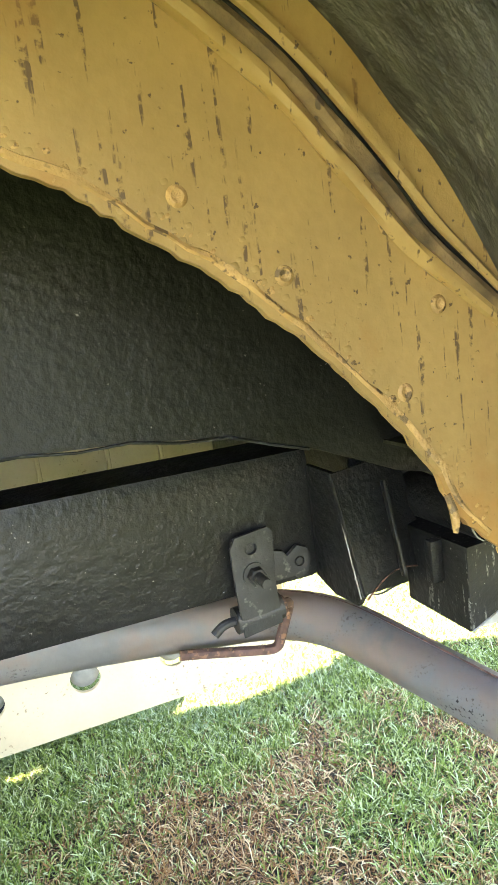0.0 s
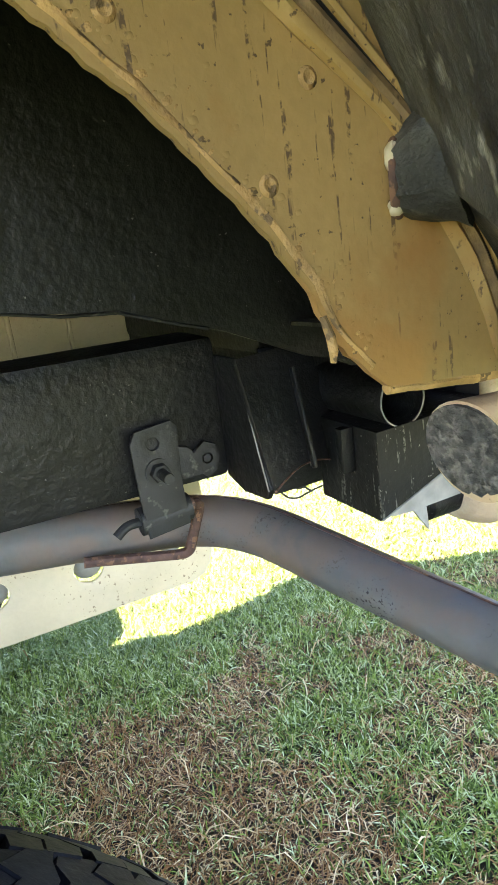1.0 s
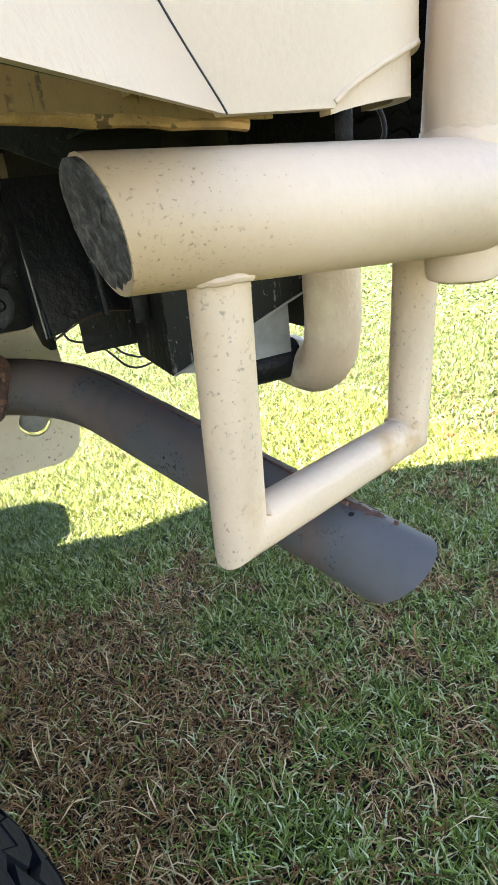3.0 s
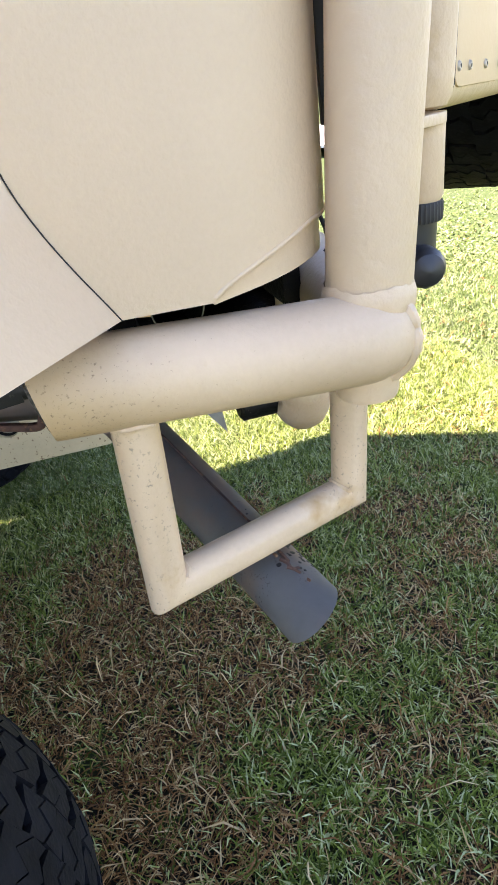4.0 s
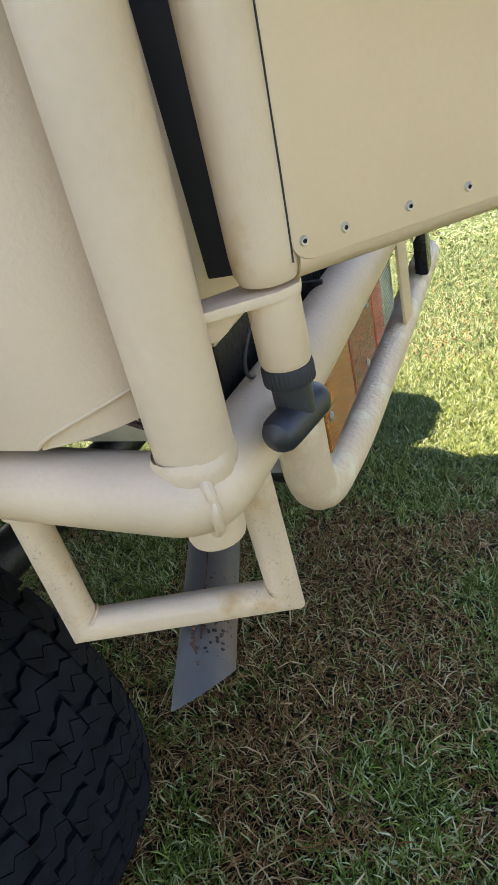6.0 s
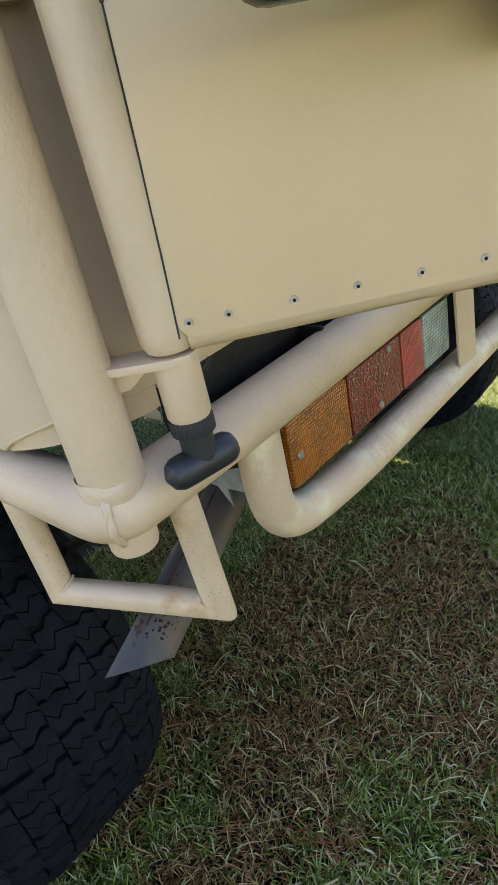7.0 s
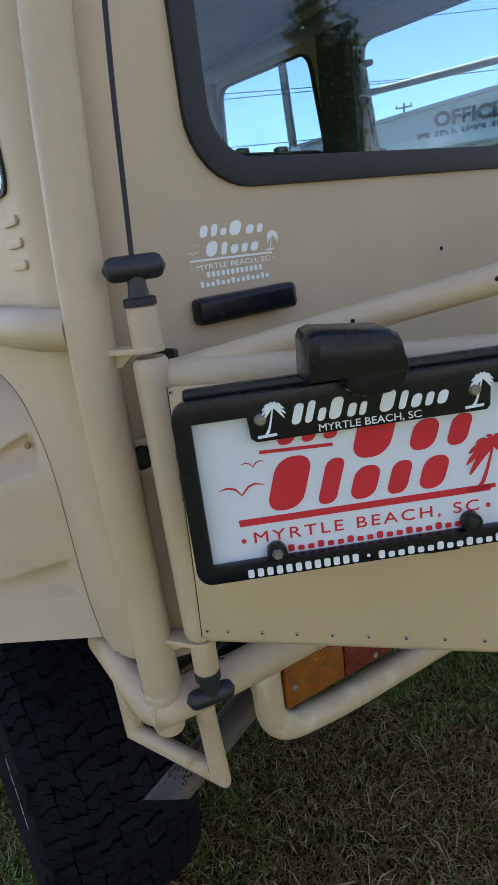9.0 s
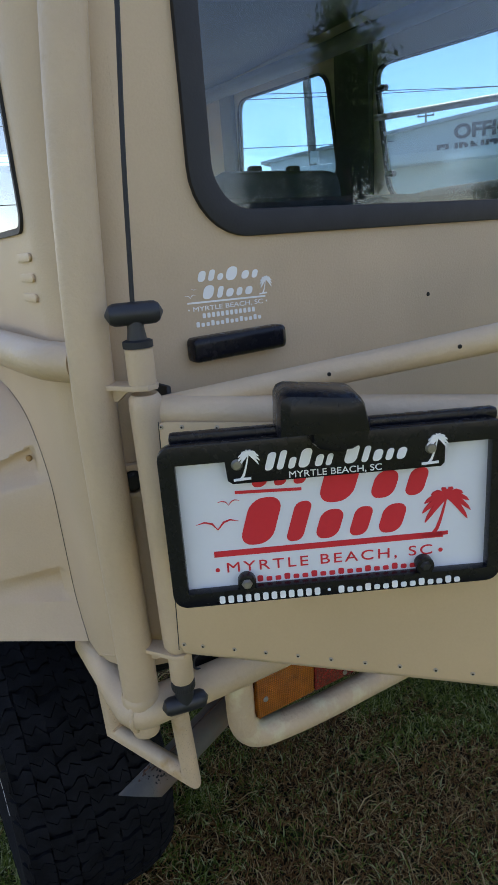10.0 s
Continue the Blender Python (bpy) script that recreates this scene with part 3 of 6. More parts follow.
def skin(a, b, ya, yb, n=161, across=41, dent=None, mirror=False, thick=0.0035, inward=(0.0, 1.0, 0.0)):
    """A curved sheet between two curves of the arch, with thickness."""
    bm = bmesh.new()
    pa, pb = spaced(a, n), spaced(b, n)
    layers = []
    for layer in range(2):
        grid = []
        for i in range(n):
            row = []
            for k in range(across):
                t = k / (across - 1)
                p = pa[i].lerp(pb[i], t)
                v = Vector((p.x, ya + (yb - ya) * t, p.y)) + Vector(inward) * (thick * layer)
                if dent:
                    v += dent(i / (n - 1), t)
                if mirror:
                    v.x = -0.42 - v.x
                row.append(bm.verts.new(v))
            grid.append(row)
        layers.append(grid)
    for g in layers:
        for i in range(n - 1):
            for k in range(across - 1):
                bm.faces.new((g[i][k], g[i + 1][k], g[i + 1][k + 1], g[i][k + 1]))
    o, q = layers
    for i in range(n - 1):
        for k in (0, across - 1):
            bm.faces.new((o[i][k], o[i + 1][k], q[i + 1][k], q[i][k]))
    for k in range(across - 1):
        for i in (0, n - 1):
            bm.faces.new((o[i][k], o[i][k + 1], q[i][k + 1], q[i][k]))
    return bm


def pockets(s, t):
    """The bolt pockets pressed into the flare: steep at the body, running out towards the lip."""
    deep = 0.0
    for centre in (0.172, 0.468):
        w = 0.046 * (1 - 0.40 * min(1.0, t / 0.42))
        a = abs(s - centre + 0.04 * t) / w
        if a < 1 and 0.02 < t < 0.42:
            wall = min(1.0, (t - 0.02) / 0.035)
            deep = max(deep, (1 - a * a) ** 0.9 * wall * (1 - t / 0.42) ** 0.9 * (0.020 if centre < 0.3 else 0.032))
    return Vector((-0.95 * deep, min(0.25 * deep, max(0.0, 0.27 * t - 0.004)), 0.0))


# outside skin, with the part inside the flare left to the stained inner panel
outline = [(-1.15, 0.879), (-0.771, 0.8795), *[(-0.42 - p.x, p.y) for p in spaced(SEAM, 57)], *[(p.x, p.y) for p in reversed(spaced(SEAM, 57))], (0.397, 0.8795), (0.397, 1.371), (-1.15, 1.371)]
outline = [p for i, p in enumerate(outline) if i == 0 or (Vector(p) - Vector(outline[i - 1])).length > 1e-4]
part("quarter_panel", slab(outline, 0.010, Matrix.Translation((0, 0.010, 0)) @ side_pose), M_TAN, car, "tan textured rear quarter panel")
inner_panel = [*ARCH_IN, (-0.21, 1.112), (-0.21, 1.262), *[(x + 0.010, z + 0.008) for x, z in reversed(SEAM[1:-1])], (0.376, 0.884), (0.376, 0.8785), (0.33, 0.8805), (0.274, 0.8860), ARCH[0]]
part("arch_panel", slab(inner_panel, 0.004, Matrix.Translation((0, 0.016, 0)) @ side_pose), M_OCHRE, car, "ochre stained inner arch panel")
part("arch_panel", slab([(-0.42 - x, z) for x, z in reversed(inner_panel)], 0.004, Matrix.Translation((0, 0.016, 0)) @ side_pose), M_OCHRE, car)
part("arch_edge", tube([(x + 0.003, SIDE + 0.013, z + 0.003) for x, z in ARCH_IN[::2]], 0.0019, seg=8, uneven=0.8), M_EDGE, car, "lumpy rusty sealant along the arch edge")
rng_l = random.Random(21)
for many, spread, paint in ((8, 0.007, M_OCHRE), (5, 0.004, M_EDGE)):
    lumps = bmesh.new()
    for x, z in ARCH_IN:
        for _ in range(many):
            r = rng_l.uniform(0.0006, 0.0021) * rng_l.uniform(0.5, 1.0)
            off = abs(rng_l.gauss(0, spread)) + 0.0030
            bmesh.ops.create_icosphere(lumps, subdivisions=1, radius=r, matrix=Matrix.Translation((x + off * 0.75 + rng_l.uniform(-0.0015, 0.0015), SIDE + 0.0126, z + off * 0.66 + rng_l.uniform(-0.0015, 0.0015))) @ Matrix.Diagonal((1.5, 0.55, 1.1, 1)))
    tagged(part("sealant", lumps, paint, car), "", "", kind="stuff")
part("panel_lip", tube([(0.256 + 0.010 * i, SIDE + 0.0145, 0.8875 - 0.0009 * i + 0.0004 * math.sin(i * 2.1)) for i in range(12)], 0.0028, seg=8, uneven=0.35), M_EDGE, car)
part("sealant_drip", tube([(0.2265, SIDE + 0.0125, 0.922), (0.2290, SIDE + 0.0120, 0.914), (0.2297, SIDE + 0.0118, 0.908), (0.2290, SIDE + 0.0118, 0.9035)], [0.0014, 0.0018, 0.0018, 0.0011], seg=10, uneven=0.3), M_EDGE, car)
# seam ridges where the flare is bonded on
for off, r, paint in ((0.0, 0.0034, M_OCHRE), (0.0062, 0.0038, M_SEALANT), (0.0108, 0.0012, M_BLACK), (0.0142, 0.0026, M_OCHRE)):
    path = [(x - 0.024 + off, SIDE + 0.010, z - 0.024 + off * 0.6) for x, z in INNER[:6]]
    part("seam_bead", tube([(0.320 + off, SIDE + 0.011, 0.889), (0.306 + off, SIDE + 0.011, 0.929), (0.283 + off, SIDE + 0.011, 0.962), (0.266 + off, SIDE + 0.011, 0.989), *path[2:]], r, 0.03, 8, uneven=0.55), paint, car)
for x, z in ((0.176, 1.076), (0.207, 1.037), (0.229, 1.004), (0.123, 1.052), (0.160, 1.022), (0.209, 0.970)):
    part("rivet", lathe([(0, 0.0004), (0.0012, 0.0006), (0.0024, 0.0012), (0.0036, 0.0006), (0.0042, 0)], 14, frame_of((x, SIDE + 0.0122, z), (1, 0, 0), (0, 0, 1))), M_EDGE, car)
for flip in (False, True):
    part("wheel_flare", skin(SEAM, LIP, SIDE, -0.02, dent=pockets, mirror=flip), M_TAN, car, "wide tan wheel arch flare with bolt pockets")
    part("flare_liner", skin(INNER, [(x - 0.010, z - 0.006) for x, z in LIP], SIDE + 0.009, -0.016, mirror=flip), M_GREY_IN, car, "dusty dark grey inside of the flare")
part("flare_seam", tube([(p.x, SIDE - 0.0006, p.y) for p in spaced(SEAM[:7], 60)], 0.0004, seg=6), M_BRACKET, car, "dark open seam between body and flare")
# the rounded lower end of the flare's liner
part("flare_end", skin([(0.283, 0.970), (0.296, 0.958), (0.314, 0.936), (0.332, 0.908), (0.350, 0.882)], [(0.127, 0.884), (0.128, 0.882), (0.130, 0.881), (0.132, 0.880), (0.135, 0.880)], SIDE + 0.006, -0.016, n=21), M_GREY_IN, car)
standoff = part("flare_boss", tube([(0.2665, 0.2655, 0.9690), (0.2690, 0.2630, 0.9690), (0.2735, 0.2570, 0.9700), (0.2785, 0.2505, 0.9720), (0.2815, 0.2467, 0.9730)], [0.0122, 0.0150, 0.0190, 0.0228, 0.0260], seg=36, uneven=0.16), M_GREY_IN, car, "dirty dark bolt pocket of the flare, seen from inside")
boss_m = Matrix.Translation((0.2670, 0.2650, 0.9690)) @ frame_of((0, 0, 0), (-0.66, -0.75, 0), (0, 0, 1))
for r, a0, a1, th, mat, nm in ((0.0132, -170, 175, 0.0024, M_RUST, "rusted_rim"), (0.0120, 0, 80, 0.0040, M_CREAM, "bare_patch"), (0.0128, -74, -36, 0.0034, M_CREAM, "bare_patch")):
    part(nm, tube([boss_m @ Vector((r * math.cos(radians(a0 + (a1 - a0) * k / 48)), r * math.sin(radians(a0 + (a1 - a0) * k / 48)), -0.0005)) for k in range(49)], [th * (0.35 + 0.65 * math.sin(math.pi * (k + 0.6) / 49.2)) if nm == "bare_patch" else th for k in range(49)], seg=12, uneven=0.22), mat, standoff)
for x, z in ((0.232, 1.150),):
    part("flare_bolt", lathe([(0, 0.003), (0.0035, 0.0028), (0.005, 0.001), (0.005, -0.002)], 10, frame_of((x + 0.01, SIDE - 0.016, z), (0.7, 0.7, 0), (0, 0, 1))), M_EDGE, car)


# upper body ----------------------------------------------------------------
def wall_slab(points, holes, m, mat, name, label="", thick=0.012):
    return part(name, slab(points, thick, m, holes), mat, car, label)


HOLE = round_rect(-1.0, 1.470, 0.384, 2.140, 0.022)
wall_slab([(-1.15, 1.371), (0.397, 1.371), (0.397, 2.30), (-1.15, 2.30)], [HOLE], Matrix.Translation((0, 0.012, 0)) @ side_pose, M_TAN, "side_wall", "tan side wall above the wheel with a window")
part("side_window", slab(round_rect(-0.99, 1.475, 0.379, 2.130, 0.020), 0.004, Matrix.Translation((0, 0.012, 0)) @ side_pose), M_GLASS, car, "side window glass")
part("window_seal", slab(round_rect(-1.002, 1.466, 0.388, 2.143, 0.025), 0.006, Matrix.Translation((0, 0.002, 0)) @ side_pose, [round_rect(-0.985, 1.473, 0.381, 2.135, 0.018)]), M_RUBBER, car)
for z in (1.390, 1.414, 1.438):
    part("vent_slot", slab(round_rect(0.335, z - 0.005, 0.396, z + 0.005, 0.0048, 4), 0.0035, Matrix.Translation((0, -0.0002, 0)) @ side_pose, bevel=0.001), M_TAN, car)


def corner_arc(inset, n=25):
    return [(0.397 + (0.088 - inset) * math.sin(radians(90 * i / (n - 1))), 0.340 - (0.090 - inset) * math.cos(radians(90 * i / (n - 1)))) for i in range(n)]


def corner_strip(flip, z0, z1, inset=0.0, cut=0.0):
    """The body's rounded upright corner; cut lifts its lower edge towards the rear."""
    bm = bmesh.new()
    rows = []
    for (x, y), (xi, yi) in zip(corner_arc(inset), corner_arc(inset + 0.008)):
        f = max(0.0, min(1.0, (x - 0.398) / 0.060))
        zz = z0 + cut * f ** 0.7
        ys = (2 * YC - y, 2 * YC - yi) if flip else (y, yi)
        rows.append([bm.verts.new(v) for v in ((x, ys[0], zz), (x, ys[0], z1), (xi, ys[1], z1), (xi, ys[1], zz))])
    for a, b in zip(rows, rows[1:]):
        for k in range(4):
            bm.faces.new((a[k], a[(k + 1) % 4], b[(k + 1) % 4], b[k]))
    bm.faces.new(rows[0])
    bm.faces.new(rows[-1])
    return bm


for flip in (False, True):
    part("body_corner", corner_strip(flip, 0.880, 2.30, 0.0, 0.024), M_TAN, car, "rounded tan body corner")
    part("pressed_edge", tube([(x, 2 * YC - y if flip else y, 0.8815 + 0.024 * max(0.0, min(1.0, (x - 0.398) / 0.060)) ** 0.7) for x, y in corner_arc(0.0010, 33)], 0.0017, seg=10), M_TAN, car)
    part("corner_flange", corner_strip(flip, 0.8775, 0.915, 0.0035, 0.007), M_TAN, car)

rear_pose = frame_of((REAR - 0.012, 0, 0), (0, 1, 0), (0, 0, 1))
WIN = (0.428, 1.452, 2 * YC - 0.428, 2.080)
wall_slab([(0.3401, 0.90), (2 * YC - 0.3401, 0.90), (2 * YC - 0.3401, 2.30), (0.3401, 2.30)], [round_rect(*WIN, 0.075, 9)], rear_pose, M_TAN, "rear_wall", "tan rear body wall with a wide window")
seal = part("rear_window", slab(round_rect(0.420, 1.444, 2 * YC - 0.420, 2.088, 0.08, 9), 0.010, Matrix.Translation((0.009, 0, 0)) @ rear_pose, [round_rect(0.452, 1.476, 2 * YC - 0.452, 2.056, 0.055, 9)], bevel=0.003), M_RUBBER, car, "rear window in a black rubber seal")
pane = part("pane", slab(round_rect(0.446, 1.470, 2 * YC - 0.446, 2.062, 0.055, 9), 0.004, Matrix.Translation((0.006, 0, 0)) @ rear_pose), M_GLASS, seal)
pane.visible_shadow = False
part("door_handle", boxed((0.140, 0.031, 0.026), frame_of((REAR + 0.010, 0.467, 1.3140), (0, 1, 0.012), (0, 0, 1)), 0.009, 4), M_PLASTIC, car, "black plastic rear door handle")
part("screw_hole", lathe([(0, 0.0012), (0.003, 0.001), (0.0035, 0)], 10, frame_of((REAR, 0.83, 1.339), (0, 1, 0), (0, 0, 1))), M_BLACK, car)

right_pose = frame_of((0, 2 * YC - SIDE - 0.012, 0), (-1, 0, 0), (0, 0, 1))      # faces +y


def rounded_hole(corners, r, grow=0.0):
    """A four-sided opening with rounded corners, in the far wall's own plane (its x runs forward)."""
    c = Vector((sum(x for x, _ in corners) / 4, sum(z for _, z in corners) / 4))
    pts = [Vector((x, z)) + (Vector((x, z)) - c).normalized() * grow for x, z in corners]
    loop = rounded_path([(pts[0] + pts[3]).to_3d() / 2, *[p.to_3d() for p in pts], (pts[0] + pts[3]).to_3d() / 2], r, 6)
    return [(-p.x, p.y) for p in loop[:-1]]


AFT_WIN = [(-0.800, 1.580), (-0.880, 2.075), (0.300, 2.010), (0.300, 1.580)]
FORE_WIN = [(-1.930, 1.700), (-1.900, 2.165), (-1.190, 2.130), (-1.120, 1.700)]
wall_slab([(-0.397, 0.872), (2.45, 0.872), (2.45, 2.30), (-0.397, 2.30)], [rounded_hole(AFT_WIN, 0.07), rounded_hole(FORE_WIN, 0.07)], right_pose, M_TAN, "side_wall", "tan right side wall with two windows")
for win_ in (AFT_WIN, FORE_WIN):
    pane2 = part("side_window", slab(rounded_hole(win_, 0.07, 0.012), 0.004, Matrix.Translation((0, 0.002, 0)) @ right_pose), M_GLASS, car, "side window glass")
    pane2.visible_shadow = False
    part("window_seal", slab(rounded_hole(win_, 0.08, 0.014), 0.012, Matrix.Translation((0, -0.013, 0)) @ right_pose, [rounded_hole(win_, 0.07, -0.004)]), M_RUBBER, car)
for x, z in ((-0.842, 1.988), (-0.800, 1.670)):      # window catches
    part("window_catch", boxed((0.045, 0.03, 0.022), Matrix.Translation((x + 0.012, 2 * YC - SIDE - 0.034, z)), 0.008), M_SEAT, car)
wall_slab([(-2.45, 0.872), (-1.152, 0.872), (-1.152, 2.30), (-2.45, 2.30)], [round_rect(-2.1, 1.50, -1.3, 1.95, 0.06)], Matrix.Translation((0, 0.012, 0)) @ side_pose, M_TAN, "front_side_wall", "tan left side wall with a door window")
wall_slab([(SIDE + 0.012, 0.872), (2 * YC - SIDE - 0.012, 0.872), (2 * YC - SIDE - 0.012, 2.30), (SIDE + 0.012, 2.30)], [round_rect(0.45, 1.50, 1.85, 1.98, 0.08)], frame_of((-2.45, 0, 0), (0, 1, 0), (0, 0, 1)), M_TAN, "front_wall", "tan front body wall with the windscreen opening")
part("roof", slab(round_rect(-2.47, SIDE - 0.004, REAR + 0.004, 2 * YC - SIDE + 0.004, 0.05), 0.04, Matrix.Translation((0, 0, 2.30)), bevel=0.012), M_TAN, car, "tan roof panel")
part("headliner", slab(round_rect(-2.43, SIDE + 0.02, REAR - 0.02, 2 * YC - SIDE - 0.02, 0.05), 0.01, Matrix.Translation((0, 0, 2.282))), M_LINER, car, "grey cloth headliner")
part("floor_pan", slab([(-2.43, 0.53), (0.34, 0.53), (0.37, 0.285), (0.400, 0.285), (0.462, 0.345), (0.462, 2 * YC - 0.345), (0.400, 2 * YC - 0.285), (0.37, 2 * YC - 0.285), (0.34, 1.77), (-2.43, 1.77)], 0.02, Matrix.Translation((0, 0, 0.965))), M_BLACK, car, "black undercoated floor pan")
# inner trim of the far side, pillars and seats
for x0, x1 in ((-1.105, -0.895), (0.315, 0.44), (-2.06, -1.945)):
    part("pillar_trim", boxed((x1 - x0, 0.03, 0.74), Matrix.Translation(((x0 + x1) / 2, 2 * YC - SIDE - 0.032, 1.87)), 0.008), M_LINER if x0 < -2 else M_SEAT, car)
part("sill_trim", boxed((2.8, 0.05, 0.10), Matrix.Translation((-1.0, 2 * YC - SIDE - 0.042, 1.52)), 0.015), M_SEAT, car)
part("roof_rail", tube([(0.42, 2 * YC - SIDE - 0.045, 2.17), (-0.9, 2 * YC - SIDE - 0.045, 2.19), (-2.3, 2 * YC - SIDE - 0.045, 2.25)], 0.035, 0.3, 14), M_LINER, car, "padded grey roof rail")
for x in (-0.80, -1.75):
    for y in (0.62, 1.475):
        seat = part("seat_back", boxed((0.15, 0.54, 0.50), pose(x, y, 1.435, 0, -8, 0), 0.065, 4), M_SEAT, car, "dark cloth seat back")
        for dy in (-0.085, 0.085):
            part("headrest_socket", boxed((0.03, 0.05, 0.03), pose(x - 0.03, y + dy, 1.690, 0, -8, 0), 0.008), M_SEAT, seat)
part("side_seat", boxed((0.46, 0.20, 0.44), pose(-0.25, 1.86, 1.355, 8, 0, 0), 0.06, 4), M_SEAT, car, "dark folding side seat")
part("visor_light", boxed((0.30, 0.16, 0.02), Matrix.Translation((-1.60, 1.15, 2.272)), 0.008), M_PLUG, car)
part("bench", boxed((0.5, 1.30, 0.16), Matrix.Translation((-0.15, YC, 1.15)), 0.04, 3), M_SEAT, car)
part("bench_back", boxed((0.12, 1.30, 0.45), pose(-0.40, YC, 1.335, 0, -10, 0), 0.04, 3), M_SEAT, car)
part("grab_bar", tube([(-0.84, 1.99, 1.882), (0.30, 1.99, 1.790)], 0.012), M_PLUG, car, "grey bar across the side window")
part("inner_floor", slab([(-2.42, SIDE + 0.03), (0.45, SIDE + 0.03), (0.45, 2 * YC - SIDE - 0.03), (-2.42, 2 * YC - SIDE - 0.03)], 0.01, Matrix.Translation((0, 0, 1.235))), M_SEAT, car)

# added out of view: keeps sunlight from leaking in under the right side
part("rocker_panel", boxed((1.80, 0.05, 0.40), Matrix.Translation((-1.50, 2 * YC - 0.275, 0.68)), 0.015), M_BLACK, car, "unseen black box under the right sill, added to block sunlight")
# bonnet and front closing panels
part("bonnet", boxed((1.15, 1.74, 0.42), Matrix.Translation((-3.03, YC, 1.19)), 0.06, 3), M_TAN, car, "tan bonnet")

# the chassis stands slightly askew under the body
UNDER = Matrix(((1.0816, 0.0428, 0.0053, -0.058), (-0.0427, 1.0815, -0.0133, 0.0043), (-0.0058, 0.0131, 1.0824, -0.0519), (0, 0, 0, 1)))


def under(ob):
    for o in (ob, *ob.children):
        o.data.transform(UNDER)
    return ob


# wheel house and frame -------------------------------------------------------
for flip in (False, True):
    fy = (lambda y: 2 * YC - y) if flip else (lambda y: y)
    wall = slab([(-0.95, 0.915), (0.084, 0.909), (0.155, 0.905), (0.225, 0.896), (0.295, 0.874), (0.36, 0.845), (0.40, 0.835), (0.42, 0.90), (0.30, 1.02), (0.10, 1.17), (-0.10, 1.20), (-0.95, 1.20)], 0.006,
                frame_of((0, fy(0.48), 0), (1, 0, 0), (0, 0, 1)))
    shell = [part("wheelhouse_wall", wall, M_WHEELHOUSE, car, "black undercoated wheelhouse wall")]
    top = bmesh.new()
    prof = [(0.40, 0.875), (0.375, 0.93), (0.32, 1.00), (0.235, 1.09), (0.12, 1.155), (-0.05, 1.185), (-0.21, 1.19), (-0.37, 1.185), (-0.54, 1.155), (-0.68, 1.09), (-0.78, 0.98), (-0.80, 0.90)]
    rows = [[top.verts.new((x, fy(y), z)) for y in (0.2685, 0.33, 0.41, 0.482)] for x, z in spaced(prof, 40) for _ in (0,)]
    for a, b in zip(rows, rows[1:]):
        for k in range(3):
            top.faces.new((a[k], a[k + 1], b[k + 1], b[k]))
    bmesh.ops.solidify(top, geom=list(top.faces), thickness=0.004)
    shell.append(part("wheelhouse_top", top, M_WHEELHOUSE, car))
    shell.append(part("chassis_rail", boxed((2.95, 0.07, 0.118), Matrix.Translation((-1.165, fy(0.566), 0.806)), 0.008), M_BLACK, car, "black undercoated chassis rail"))
    if flip:
        part("bumper_mount", boxed((0.085, 0.16, 0.132), Matrix.Translation((0.342, fy(0.515), 0.807)), 0.006), M_BLACK, car, "black boxed bumper mount")
    else:
        for ob in shell:
            under(ob)
# mud-caked closing sheet behind the wheelhouse, and the brace across it
part("closing_sheet", slab([(0.262, 0.909), (0.275, 0.902), (0.325, 0.884), (0.347, 0.876), (0.374, 0.865), (0.409, 0.846), (0.468, 0.848), (0.468, 1.000), (0.335, 0.990), (0.303, 0.954), (0.282, 0.940), (0.251, 0.929)], 0.003, frame_of((0, 0.497, 0), (1, 0, 0), (0, 0, 1))), M_SPLASH, car, "mud-caked black sheet behind the wheelhouse")
part("bare_edge", tube([(0.347, 0.4955, 0.8758), (0.364, 0.4955, 0.8695), (0.376, 0.4955, 0.8645)], 0.0005, seg=6, uneven=0.8), M_PLUG, car, "pale scraped edge of the sheet")
part("floor_sheet", slab([(0.345, 0.268), (0.462, 0.300), (0.462, 0.494), (0.345, 0.494)], 0.003, frame_of((0, 0, 0.893), (1, 0, 0), (0, 1, 0))), M_SPLASH, car, "mud-caked underside of the body corner")
# bumper mount at the end of the left rail: an outrigger web, a face plate with an arched lower edge and a box beside it
mount = part("bumper_mount", slab([(0.560, 0.762), (0.560, 0.872), (0.505, 0.872), (0.478, 0.768), (0.486, 0.758), (0.527, 0.754)], 0.005, frame_of((0.302, 0, 0), (0, 1, 0), (0, 0, 1)), bevel=0.001), M_BLACK, car, "black undercoated bumper mount at the rail's end")
face_m = frame_of((0.3035, 0.4800, 0.766), (0.957, 0.290, 0), (0, 0.26, 1))
part("face_plate", slab([(0, 0.002), *[(0.086 * k / 10, 0.011 * math.sin(math.pi * k / 10)) for k in range(1, 10)], (0.088, 0.0), (0.088, 0.110), (0, 0.110)], 0.005, face_m, bevel=0.001), M_BLACK, mount)
part("rusty_edge", tube([face_m @ Vector((0.086 * k / 12, 0.011 * math.sin(math.pi * k / 12) - 0.0005, 0.0056)) for k in range(13)], 0.0008, seg=6, uneven=0.8), M_RUST, mount, "rusty lower edge of the plate")
part("rib", boxed((0.004, 0.006, 0.085), pose(0.345, 0.4865, 0.818, -14, 0, 0), 0.0015), M_BLACK, mount)
# black filler added to keep the recess between face plate and box dark
part("back_plate", boxed((0.170, 0.006, 0.135), Matrix.Translation((0.420, 0.537, 0.806)), 0.002), M_BLACK, mount)
